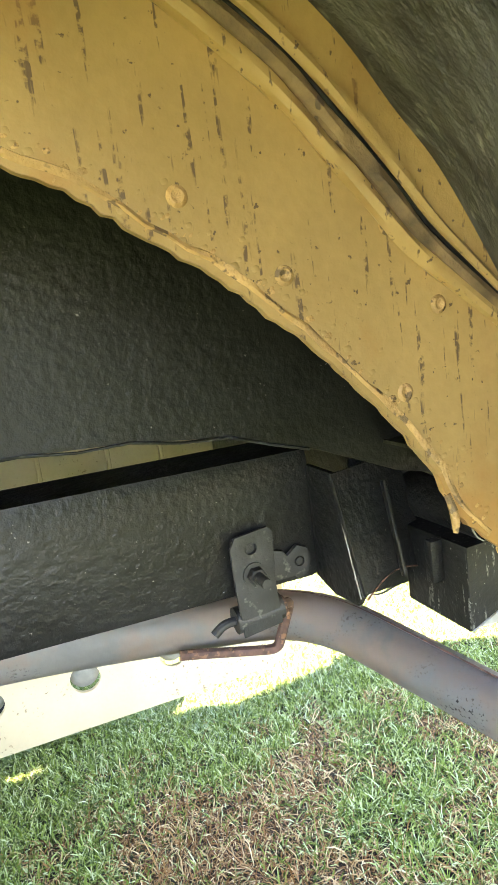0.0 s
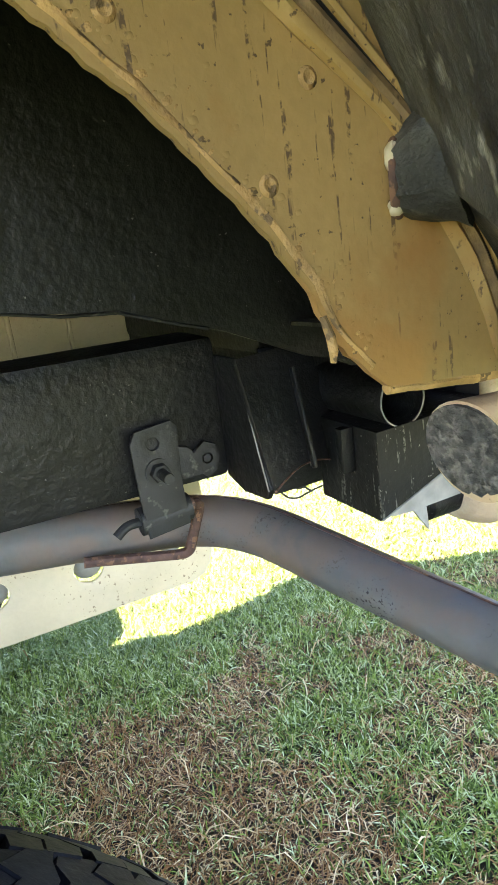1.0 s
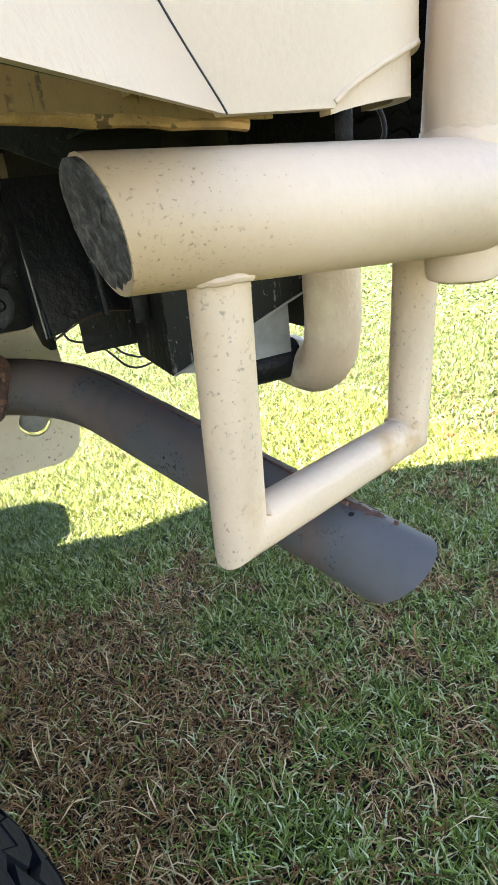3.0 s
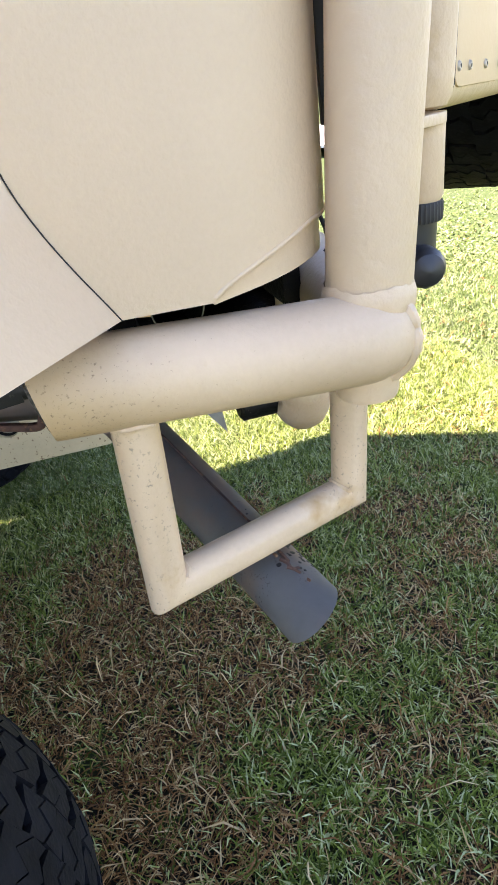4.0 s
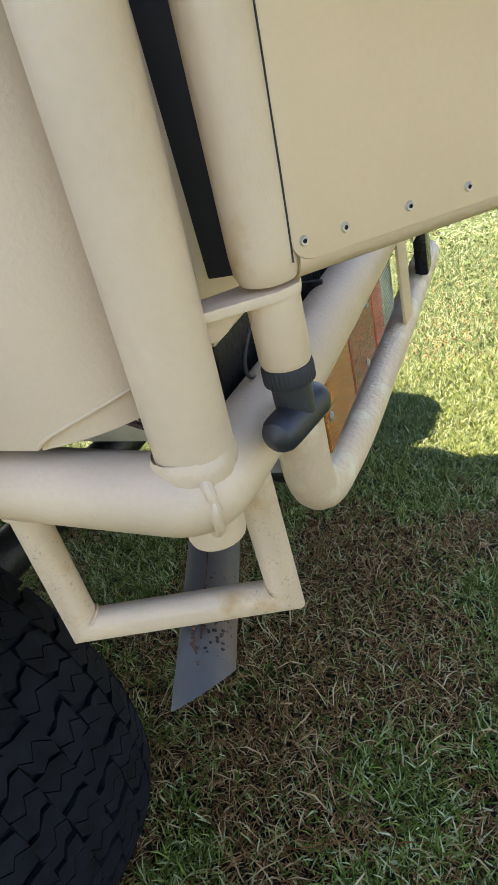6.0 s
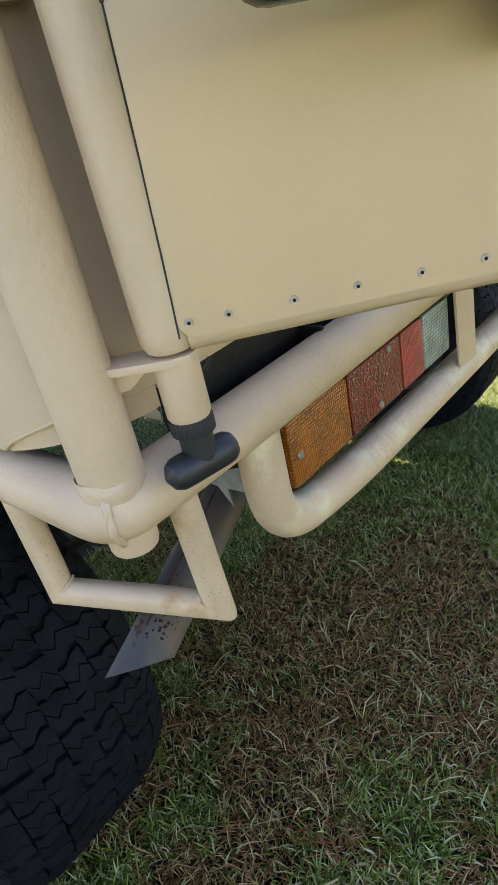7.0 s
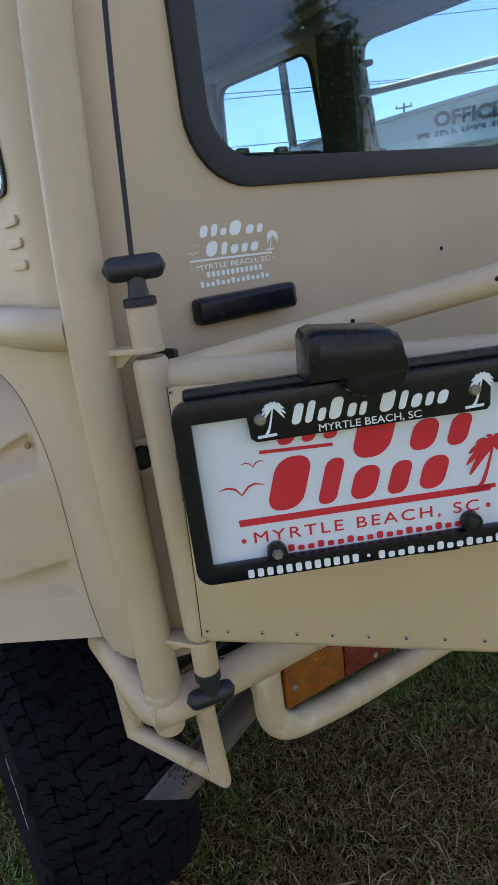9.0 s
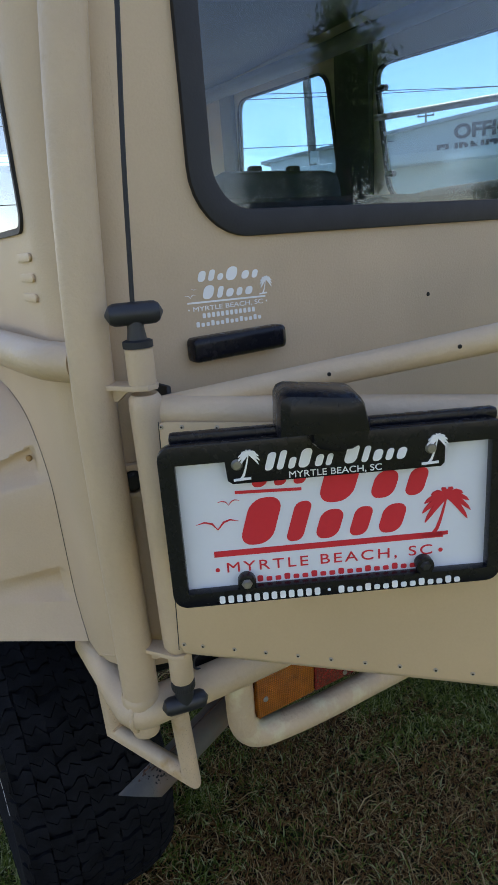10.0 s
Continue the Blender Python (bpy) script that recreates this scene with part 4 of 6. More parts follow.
part("mount_box", slab([(0.373, 0.735), (0.466, 0.770), (0.505, 0.784), (0.505, 0.812), (0.373, 0.809)], 0.085, frame_of((0, 0.514, 0), (1, 0, 0), (0, 0, 1)), bevel=0.0025), M_MUDDY, mount, "black plate box splashed with dried mud")
part("box_edge", tube([(0.3735, 0.4290, 0.7355), (0.42, 0.4288, 0.7526), (0.466, 0.4290, 0.7700), (0.503, 0.4290, 0.7835)], 0.0010, seg=6, uneven=0.6), M_PLUG, mount)
part("weld_line", tube([(0.3005, 0.4775, 0.768), (0.3000, 0.4870, 0.80), (0.2998, 0.4980, 0.842), (0.2995, 0.5040, 0.866)], 0.0007, seg=6, uneven=0.8), M_PLUG, mount)
part("mount_lug", boxed((0.012, 0.010, 0.038), Matrix.Translation((0.366, 0.462, 0.790)), 0.002), M_BLACK, mount)
part("cross_tube", tube([(0.402, 0.432, 0.8285), (0.402, 0.600, 0.8285)], 0.0215, seg=30, caps=False), M_BLACK, mount)
part("tube_rim", lathe([(0.0206, 0.0), (0.0206, 0.0012), (0.0217, 0.0012), (0.0217, 0.0), (0.0206, 0.0)], 34, frame_of((0.402, 0.4315, 0.8285), (1, 0, 0), (0, 0, 1))), M_PLUG, mount, "worn bare rim of an open tube end")
part("gusset_plate", slab([(0.376, 0.735), (0.392, 0.7315), (0.412, 0.7300), (0.428, 0.7075), (0.4255, 0.7305), (0.472, 0.731), (0.472, 0.7705), (0.466, 0.7685)], 0.003, frame_of((0, 0.440, 0), (1, 0, 0), (0, 0, 1))), M_PLUG, mount, "bare grey gusset plate")
part("lower_tube", tube([(0.446, 0.468, 0.717), (0.449, 0.468, 0.717), (0.490, 0.468, 0.717)], [0.012, 0.0165, 0.0165], seg=20), M_BLACK, mount)
under(part("wheelhouse_bead", tube([(x, 0.4725, z - 0.001 + 0.0012 * math.sin(x * 90)) for x, z in ((-0.30, 0.9115), (-0.20, 0.911), (-0.10, 0.910), (0.0, 0.9095), (0.084, 0.909), (0.12, 0.907), (0.155, 0.905), (0.19, 0.901), (0.225, 0.896), (0.26, 0.886), (0.285, 0.877))], 0.0012, seg=8, uneven=0.9), M_BRACKET, car, "grimy sealant along the wheelhouse edge"))
under(part("crossmember", boxed((0.07, 1.20, 0.10), Matrix.Translation((0.405, YC, 0.80)), 0.008), M_BLACK, car))
for pts in ([(0.3525, 0.6, 0.748), (0.3555, 0.6, 0.736), (0.3675, 0.6, 0.7205), (0.382, 0.6, 0.703), (0.3935, 0.6, 0.699), (0.4125, 0.6, 0.703), (0.429, 0.6, 0.705), (0.4365, 0.6, 0.704), (0.4405, 0.6, 0.6985)],
            [(0.369, 0.6, 0.738), (0.372, 0.6, 0.726), (0.381, 0.6, 0.716), (0.3975, 0.6, 0.7085), (0.4125, 0.6, 0.713)],
            [(0.398, 0.6, 0.735), (0.401, 0.6, 0.723), (0.401, 0.6, 0.712), (0.4075, 0.6, 0.706), (0.4125, 0.6, 0.702)],
            [(0.378, 0.6, 0.747), (0.381, 0.6, 0.735), (0.3885, 0.6, 0.727), (0.4, 0.6, 0.7225)],
            [(0.3295, 0.6, 0.7515), (0.3325, 0.6, 0.7395), (0.3415, 0.6, 0.735), (0.354, 0.6, 0.733)]):
    part("cable", tube(pts, 0.0011, 0.006, 6), M_WIRE, car)
guard = under(part("tank_guard", boxed((1.0, 0.01, 0.28), Matrix.Translation((-0.145, 1.00, 0.75)), 0.003), M_CREAM, car, "cream ribbed guard plate behind the frame"))
for x in (-0.05, 0.09, 0.19, 0.27):
    under(part("rib", boxed((0.006, 0.012, 0.27), Matrix.Translation((x, 0.993, 0.75)), 0.002), M_CREAM, guard))
# black filler added behind the guard so daylight doesn't show through the gap
under(part("spine_box", boxed((2.6, 0.30, 0.22), Matrix.Translation((-0.95, 1.25, 0.80)), 0.01), M_BLACK, car))
part("rear_sill", boxed((0.09, 1.10, 0.110), Matrix.Translation((0.415, YC, 0.912)), 0.006), M_BLACK, car, "black undercoated rear sill")
part("rear_valance", boxed((0.014, 2 * (YC - 0.352), 0.070), Matrix.Translation((0.471, YC, 0.872)), 0.004), M_BLACK, car, "black strip under the rear wall")
part("floor_pan", boxed((2.75, 1.27, 0.012), Matrix.Translation((-0.92, YC, 0.962)), 0.003), M_BLACK, car, "black undercoated floor pan")
# added out of view: throws shade on the lawn inside the right wheel
part("fuel_tank", boxed((1.05, 0.46, 0.38), Matrix.Translation((-0.43, 1.73, 0.63)), 0.05, 3), M_BLACK, car, "unseen black block under the floor, added to shade the lawn")
part("axle_tube", tube([(-0.21, 0.42, 0.40), (-0.21, 2 * YC - 0.42, 0.33)], 0.045, seg=18), M_BLACK, car)

# cream plate with round holes
plate_pts = [(-0.55, 0.70), (-0.55, 0.545), (0.0, 0.549), (0.15, 0.552), (0.315, 0.556), (0.330, 0.561), (0.341, 0.574), (0.345, 0.593), (0.342, 0.66), (0.336, 0.74), (0.28, 0.74), (0.28, 0.70)]
under(part("drilled_plate", slab(plate_pts, 0.006, frame_of((0, 0.727, 0), (1, 0, 0), (0, 0, 1)), [circle(x, 0.6110, 0.0165, 20) for x in (-0.0025, 0.0985, 0.1994, 0.2992)], bevel=0.0012), M_CREAM, car, "cream chipped steel plate with round holes"))

for x, z in ((-0.0025, 0.6110), (0.0985, 0.6110), (0.1994, 0.6110), (0.2992, 0.6110)):
    under(part("hole_plug", lathe([(0.0, 0.005), (0.009, 0.004), (0.014, 0.001), (0.0162, -0.003)], 24, frame_of((x, 0.731, z), (1, 0, 0), (0, 0, 1))), M_PLUG, car))

# exhaust ----------------------------------------------------------------------
pipe_path = rounded_path([(-1.4, 0.70, 0.80), (0.015, 0.645, 0.7350), (0.131, 0.644, 0.7190), (0.324, 0.625, 0.6960), (0.438, 0.258, 0.643)], 0.080, 10)
pipe_path = pipe_path[:-1] + [pipe_path[-2].lerp(pipe_path[-1], k / 9) for k in range(1, 10)]
bmx = bmesh.new()
rings = sweep(bmx, pipe_path, [0.0265 if p.x < 0.33 else 0.0265 - 0.002 * min(1.0, (p.x - 0.33) / 0.1) for p in pipe_path], 26, caps=False)
tail = (pipe_path[-1] - pipe_path[-2]).normalized()
for v in rings[-1]:      # tail cut on a slant, longest on its forward side
    v.co += tail * ((v.co - pipe_path[-1]).dot(Vector((-0.50, -0.15, 0.85))) * 1.05 - 0.007)
bmesh.ops.solidify(bmx, geom=list(bmx.faces), thickness=0.0018)
exhaust = part("exhaust_pipe", bmx, M_EXH, car, "heat-greyed steel tailpipe, bent outwards and cut slantwise")
for scar in ([(0.424, 0.290, 0.6772), (0.4275, 0.285, 0.6770), (0.4285, 0.280, 0.6765), (0.4335, 0.274, 0.6745)], [(0.4262, 0.281, 0.6768), (0.4300, 0.278, 0.6760), (0.4340, 0.279, 0.6745)], [(0.4360, 0.268, 0.6730), (0.4375, 0.266, 0.6722)], [(0.4215, 0.297, 0.6775), (0.4228, 0.294, 0.6775)]):
    part("pipe_scar", tube(scar, 0.0012, seg=6, uneven=0.9), M_RUST, exhaust)

seam_pts = [p + Vector((0.10, -0.02, 0.99)).normalized() * 0.0258 for p in pipe_path[len(pipe_path) // 2:-1]]
part("pipe_seam", tube(seam_pts, 0.0010, seg=6, uneven=0.8), M_RUST, exhaust, "rusty lengthwise weld on the pipe")
pits = bmesh.new()
rng_p = random.Random(12)
tail_a, tail_b = pipe_path[-10], pipe_path[-1]
side_v = tail.cross(Vector((0, 0, 1))).normalized()
for k in range(150):      # flaking black scale on the upper side of the tail
    t = min(0.93, max(0.05, rng_p.choice((rng_p.gauss(0.50, 0.16), rng_p.gauss(0.82, 0.05)))))
    a = rng_p.gauss(-0.55, 0.30)
    out = (Vector((0, 0, 1)) * math.cos(a) + side_v * math.sin(a)).normalized()
    bmesh.ops.create_icosphere(pits, subdivisions=1, radius=rng_p.uniform(0.0006, 0.0018), matrix=Matrix.Translation(tail_a.lerp(tail_b, t) + out * 0.0247) @ out.to_track_quat("Z", "Y").to_matrix().to_4x4() @ Matrix.Diagonal((rng_p.uniform(0.7, 1.6), rng_p.uniform(0.7, 1.6), 0.25, 1)))
tagged(part("pitting", pits, M_BRACKET, exhaust, "flaking black scale"), kind="stuff")
hanger = part("exhaust_hanger", slab([(0.2165, 0.7290), (0.2550, 0.7330), (0.2530, 0.772), (0.2560, 0.822), (0.2510, 0.8275), (0.2190, 0.8240), (0.2135, 0.814), (0.2140, 0.77)], 0.004, frame_of((0, 0.549, 0), (1, 0, 0), (0, 0, 1)), [circle(0.2330, 0.8110, 0.0056, 16)], bevel=0.001), M_BRACKET, car, "grimy steel exhaust hanger bolted to the rail")
part("hanger_lug", slab([(0.254, 0.803), (0.264, 0.800), (0.268, 0.794), (0.279, 0.802), (0.289, 0.797), (0.292, 0.786), (0.288, 0.774), (0.279, 0.768), (0.274, 0.773), (0.254, 0.773)], 0.005, frame_of((0, 0.552, 0), (1, 0, 0), (0, 0, 1)), [circle(0.2800, 0.786, 0.0048, 14)], bevel=0.001), M_BRACKET, hanger)
part("lug_pin", lathe([(0, 0.004), (0.0036, 0.0036), (0.0046, 0.001), (0.0046, -0.004)], 12, frame_of((0.2800, 0.551, 0.786), (1, 0, 0), (0, 0, 1))), M_BRACKET, hanger)
part("hanger_spacer", boxed((0.034, 0.016, 0.05), Matrix.Translation((0.235, 0.558, 0.795)), 0.003), M_BLACK, hanger)
part("washer", lathe([(0.004, 0.0018), (0.0112, 0.0018), (0.0112, 0)], 22, frame_of((0.2330, 0.5445, 0.7870), (1, 0, 0), (0, 0, 1))), M_BRACKET, hanger)
part("nut", lathe([(0.0, 0.0072), (0.0076, 0.0072), (0.0084, 0.006), (0.0084, 0)], 6, frame_of((0.2333, 0.5425, 0.7868), (1, 0, 0), (0, 0, 1))), M_BRACKET, hanger)
part("bolt", lathe([(0.0, 0.023), (0.0044, 0.023), (0.0050, 0.021), (0.0050, 0)], 14, frame_of((0.2335, 0.5400, 0.7868), (1, 0, 0), (0, 0, 1))), M_BRACKET, hanger)
part("hanger_sleeve", tube([(0.2125, 0.557, 0.7425), (0.2590, 0.557, 0.7445)], 0.0125, seg=18), M_BRACKET, hanger)
part("sleeve_end", tube([(0.2590, 0.557, 0.7445), (0.2625, 0.557, 0.7447)], 0.0088, seg=16), M_RUST, hanger)
part("hook_rod", tube([(0.2130, 0.556, 0.7430), (0.200, 0.554, 0.7440), (0.190, 0.553, 0.7370)], 0.0044, 0.012, 10), M_BRACKET, hanger)
part("u_bolt", tube([(0.2600, 0.557, 0.7445), (0.2700, 0.563, 0.7420), (0.2735, 0.570, 0.7350), (0.2600, 0.580, 0.6900), (0.2480, 0.583, 0.6895), (0.178, 0.600, 0.7000), (0.166, 0.602, 0.7020)], 0.0050, 0.009, 10, uneven=0.2), M_RUST, hanger, "rusty bent hook round the pipe")

# bumper ----------------------------------------------------------------------
R2 = 0.0258
bumper = part("bumper", tube([(0.311, 0.264, 0.8475), (0.4925, 0.2615, 0.8385), (0.508, 0.42, 0.845), (0.512, 0.90, 0.843), (0.512, 2 * YC - 0.90, 0.843), (0.506, 2 * YC - 0.42, 0.846), (0.486, 2 * YC - 0.268, 0.842), (0.316, 2 * YC - 0.268, 0.833)], R2, 0.020, 28), M_BUMPER, car, "tan painted tube bumper, chipped towards the wheel")
cap = bmesh.new()
for v in bumper.data.vertices:      # the near end is cut on a slant
    if v.co.y < 1 and v.co.x < 0.316:
        v.co.x += (0.264 - v.co.y) * 0.10 - (v.co.z - 0.8475) * 0.22 - 0.0095
CX, CY, CZ = 0.3030, 0.264, 0.8475
cap_ring = [(CX + 0.10 * R2 * math.cos(a) - 0.22 * R2 * math.sin(a), CY - R2 * 0.99 * math.cos(a), CZ + R2 * 0.99 * math.sin(a)) for a in [2 * math.pi * k / 26 for k in range(26)]]
hub = cap.verts.new((CX - 0.0025, CY - 0.001, CZ))
mid_ring = [cap.verts.new((CX - 0.0030 + (x - CX) * 0.6 - 0.0016 * noise.noise(Vector((k, 0, 1.3))), CY + (y - CY) * 0.6, CZ + (z - CZ) * 0.6)) for k, (x, y, z) in enumerate(cap_ring)]
out_ring = [cap.verts.new((x - 0.0030 - 0.0006 * noise.noise(Vector((k * 1.7, 2, 0))), CY + (y - CY) * 0.95, CZ + (z - CZ) * 0.95)) for k, (x, y, z) in enumerate(cap_ring)]
rim_ring = [cap.verts.new((x + 0.002, y - (y - CY) * 0.05, z - (z - CZ) * 0.05)) for x, y, z in cap_ring]
for k in range(26):
    j = (k + 1) % 26
    cap.faces.new((hub, mid_ring[k], mid_ring[j]))
    cap.faces.new((mid_ring[k], out_ring[k], out_ring[j], mid_ring[j]))
    cap.faces.new((out_ring[k], rim_ring[k], rim_ring[j], out_ring[j]))
part("end_cap", cap, M_CAP, bumper, "rough tarred tube end")
post_path = [(0.4885, 0.2735, 0.846), (0.5000, 0.2675, 1.10), (0.5055, 0.2640, 1.30), (0.4990, 0.281, 1.55), (0.483, 0.325, 1.90), (0.45, 0.40, 2.10)]
post = part("corner_post", tube(post_path, 0.0243, 0.10, 28), M_TUBE, car, "tan upright tube at the body corner")
fillet = lathe([(0.0243, 0.0272), (0.0248, 0.0252), (0.0255, 0.0230), (0.0261, 0.0204), (0.0258, 0.0150), (0.0245, 0.0080)], 84)
for v in fillet.verts:      # run-on beads give it a scalloped, lumpy surface
    a, r = math.atan2(v.co.y, v.co.x), math.hypot(v.co.x, v.co.y)
    k = 1 + 0.030 * abs(math.sin(9 * a)) * min(1.0, max(0.0, r - 0.0243) / 0.003) + 0.05 * noise.noise(v.co * 95)
    v.co.x, v.co.y, v.co.z = v.co.x * k, v.co.y * k, v.co.z + 0.0022 * noise.noise(v.co * 70 + Vector((3, 1, 0))) - 0.0010 * abs(math.sin(9 * a))
bmesh.ops.transform(fillet, matrix=Matrix.Translation((0.4885, 0.2725, 0.8425)), verts=fillet.verts)
part("weld_bead", fillet, M_TUBE, bumper, "thick lumpy painted weld round the post's foot")
part("weld_seam", bead((0.4860, 0.2690, 0.8385), (0.90, 0.90, 0.0), R2 + 0.0026, 0.0034, 7), M_TUBE, bumper)
part("post_foot", lathe([(0, 0), (0.0150, 0.0004), (0.0182, 0.002), (0.0192, 0.005), (0.0196, 0.03)], 28, Matrix.Translation((0.487, 0.274, 0.798))), M_TUBE, bumper)
# side tube along the body
part("side_tube", tube([(0.478, 0.262, 1.318), (0.44, 0.235, 1.320), (0.30, 0.218, 1.325), (-0.6, 0.200, 1.325)], 0.0235, 0.08, 22), M_TUBE, car, "tan side tube along the body")
# step hoop
HOOP = [(0.3460, 0.2634, 0.832), (0.3430, 0.2673, 0.7000), (0.4945, 0.3278, 0.6918), (0.4965, 0.3200, 0.832)]
step = part("step_hoop", mitred(HOOP, 0.0133), M_TUBE_DIRT, car, "tan tube step hanging under the bumper")
for k, (c, ax, r_) in enumerate(((HOOP[0], (0, 0, 1), 0.0142), (HOOP[3], (0, 0, 1), 0.0140))):
    part("weld_bead", bead((c[0], c[1], 0.8235 if k == 0 else 0.8215), ax, r_, 0.0022, k), M_TUBE_DIRT, step)
for k in (1, 2):
    a, b, c = (Vector(HOOP[k + q]) for q in (-1, 0, 1))
    inner = ((a - b).normalized() + (c - b).normalized()).normalized()
    part("weld_bead", tube([b + inner * 0.0190 + (a - c).normalized().cross(inner) * (0.0105 * math.sin(t)) - inner * (0.0075 * (1 - math.cos(t))) for t in [q / 6 - 1.3 for q in range(17)]], 0.0017, seg=8, uneven=0.6), M_TUBE_DIRT, step)
# tail lamp guard: a loop of tube under the rear bar
part("lamp_guard", tube([(0.500, 0.418, 0.850), (0.499, 0.418, 0.710), (0.508, 0.54, 0.702), (0.515, 0.88, 0.698), (0.518, 1.18, 0.698)], 0.0215, 0.05, 24), M_GUARD, car, "tan tube loop guarding the tail lamp")
part("guard_plate", slab([(0, 0), (0.050, -0.004), (0.046, 0.115), (-0.006, 0.118)], 0.004, frame_of((0.526, 0.803, 0.712), (0.05, 1, 0), (0, 0, 1)), bevel=0.001), M_TUBE, car)
part("guard_tab", slab([(0, 0), (0.05, 0), (0.06, 0.02), (0.01, 0.025)], 0.004, frame_of((0.533, 0.885, 0.800), (0.05, 1, 0), (0, 0, 1)), [circle(0.03, 0.012, 0.004, 10)]), M_TUBE, car)
part("latch_block", boxed((0.02, 0.05, 0.08), Matrix.Translation((0.53, 1.02, 0.755)), 0.003), M_PLASTIC, car)

# tail lamp: amber, red and clear lenses on a black gasket
lamp_m = frame_of((0.503, 0.4375, 0.7495), (0.004, 1.0, -0.022), (0, 0, 1))
LH = 0.0700
lamp = part("tail_lamp", slab(round_rect(-0.0075, -0.0045, 0.366, LH + 0.003, 0.009), 0.0145, Matrix.Translation((-0.012, 0, 0)) @ lamp_m), M_RUBBER, car, "long tail lamp with amber, red and clear lenses")


def lens(x0, x1, mat, name, label, depth=0.016):
    m = Matrix.Translation((-0.002, 0, 0)) @ lamp_m
    return part(name, slab(round_rect(x0, 0.0, x1, LH, 0.004, 4), depth, m, bevel=0.003), mat, lamp, label)


lens(0.0, 0.1075, M_AMBER, "amber_lens", "dirty amber turn signal lens")
lens(0.1090, 0.226, M_REDLENS, "red_lens", "faded crazed red lens")
lens(0.2275, 0.2835, M_REFLECT, "reflector", "bright red reflector", 0.0165)
lens(0.2850, 0.361, M_CLEAR, "clear_lens", "clear reversing lens")
for x, y in ((0.0145, 0.031), (0.196, 0.064), (0.170, 0.009)):
    part("lamp_screw", lathe([(0, 0.0022), (0.0035, 0.0018), (0.0045, 0)], 12, lamp_m @ Matrix.Translation((x, y, 0.0145))), M_STEEL, lamp)
part("burr", tube([lamp_m @ Vector((0.085 + 0.008 * i, -0.002 + 0.0015 * math.sin(3 * i), 0.010)) for i in range(6)], 0.0014, seg=6, uneven=0.8), M_BLACK, lamp)

# swing gate --------------------------------------------------------------------
GU = Vector((0.727, 0.687, -0.013))      # it hangs a little low at its free end
gate_m = frame_of((0.5511, 0.2989, 0), GU, (0, 0, 1))        # x along the gate, y up, z towards its outer face
gate = part("swing_gate", slab(round_rect(-0.0004, 0.9555, 1.00, 1.2535, 0.012, 5), 0.004, gate_m @ Matrix.Translation((0, 0, -0.004)), bevel=0.001), M_GATE, car, "tan sheet panel of the half-open swing gate")
HX, HY = 0.5415, 0.3140
UX, UY = 0.5515, 0.3065
hinge_pts = [Vector((HX, HY, 0.947)).lerp(Vector((UX - 0.004, UY + 0.002, 1.284)), t) for t in (0, 0.004, 0.02, 0.05, 0.5, 0.95, 0.985, 1.0)]
part("hinge_tube", tube(hinge_pts, [0.012, 0.0158, 0.0184, 0.0190, 0.0190, 0.0190, 0.0184, 0.015], seg=28), M_TUBE, gate, "tan hinge tube")
joint = []
for k in range(13):      # where the tube's round meets the sheet
    c = gate_m.inverted() @ Vector((HX, HY, 0.947)).lerp(Vector((UX - 0.004, UY + 0.002, 1.284)), 0.03 + 0.88 * k / 12)
    joint.append(gate_m @ Vector((c.x + math.sqrt(max(0.0, 0.0190 ** 2 - c.z ** 2)) + 0.0004, c.y, 0.0001)))
part("panel_slit", tube(joint, 0.0005, seg=6, uneven=0.7), M_BRACKET, gate, "dark open joint beside the hinge tube")
for z0, back_, r_ in ((1.260, -0.022, 0.0185), (0.9585, -0.0145, 0.0135)):
    pts = [(0.004, z0, back_), (1.00, z0, back_)]
    part("gate_tube", tube([gate_m @ Vector(p) for p in pts], r_, seg=22), M_TUBE, gate)
part("gate_tube", tube([gate_m @ Vector(p) for p in ((0.0, 1.262, -0.03), (0.10, 1.2815, -0.034), (0.36, 1.3340, -0.034), (0.75, 1.412, -0.034))], 0.0142, 0.1, 22), M_TUBE, gate)
part("gate_tube", tube([gate_m @ Vector(p) for p in ((1.00, 0.96, -0.022), (1.00, 1.40, -0.022))], 0.0185, seg=22), M_TUBE, gate)
RIV = [(x, 0.966) for x in (0.007, 0.0315, *[0.0718 + 0.0392 * k for k in range(14)])]
RIV += [(x, 1.2478) for x, _ in RIV]
head = None
for x, z in RIV:
    m = gate_m @ Matrix.Translation((x, z, 0.0002))
    if head is None:
        head = part("rivet", lathe([(0, 0.0002), (0.0010, 0.0002), (0.0012, 0.0013), (0.0021, 0.0014), (0.0026, 0.0006), (0.0028, 0)], 14), M_RIVET, gate)
        head.data.materials.append(M_BLACK)
        for poly in head.data.polygons:      # the hole left by the mandrel
            if math.hypot(poly.center.x, poly.center.y) < 0.0011:
                poly.material_index = 1
        head.matrix_local = m
    else:
        o = new("rivet", head.data)
        o.parent, o.matrix_local = gate, m
for x, z in ((0.083, 1.2800), (0.192, 1.3010), (0.320, 1.3270)):      # drilled holes along the slanting tube
    part("drilled_hole", lathe([(0, 0.0006), (0.0019, 0.0005), (0.0023, 0)], 10, gate_m @ Matrix.Translation((x, z, -0.0200))), M_BLACK, gate)
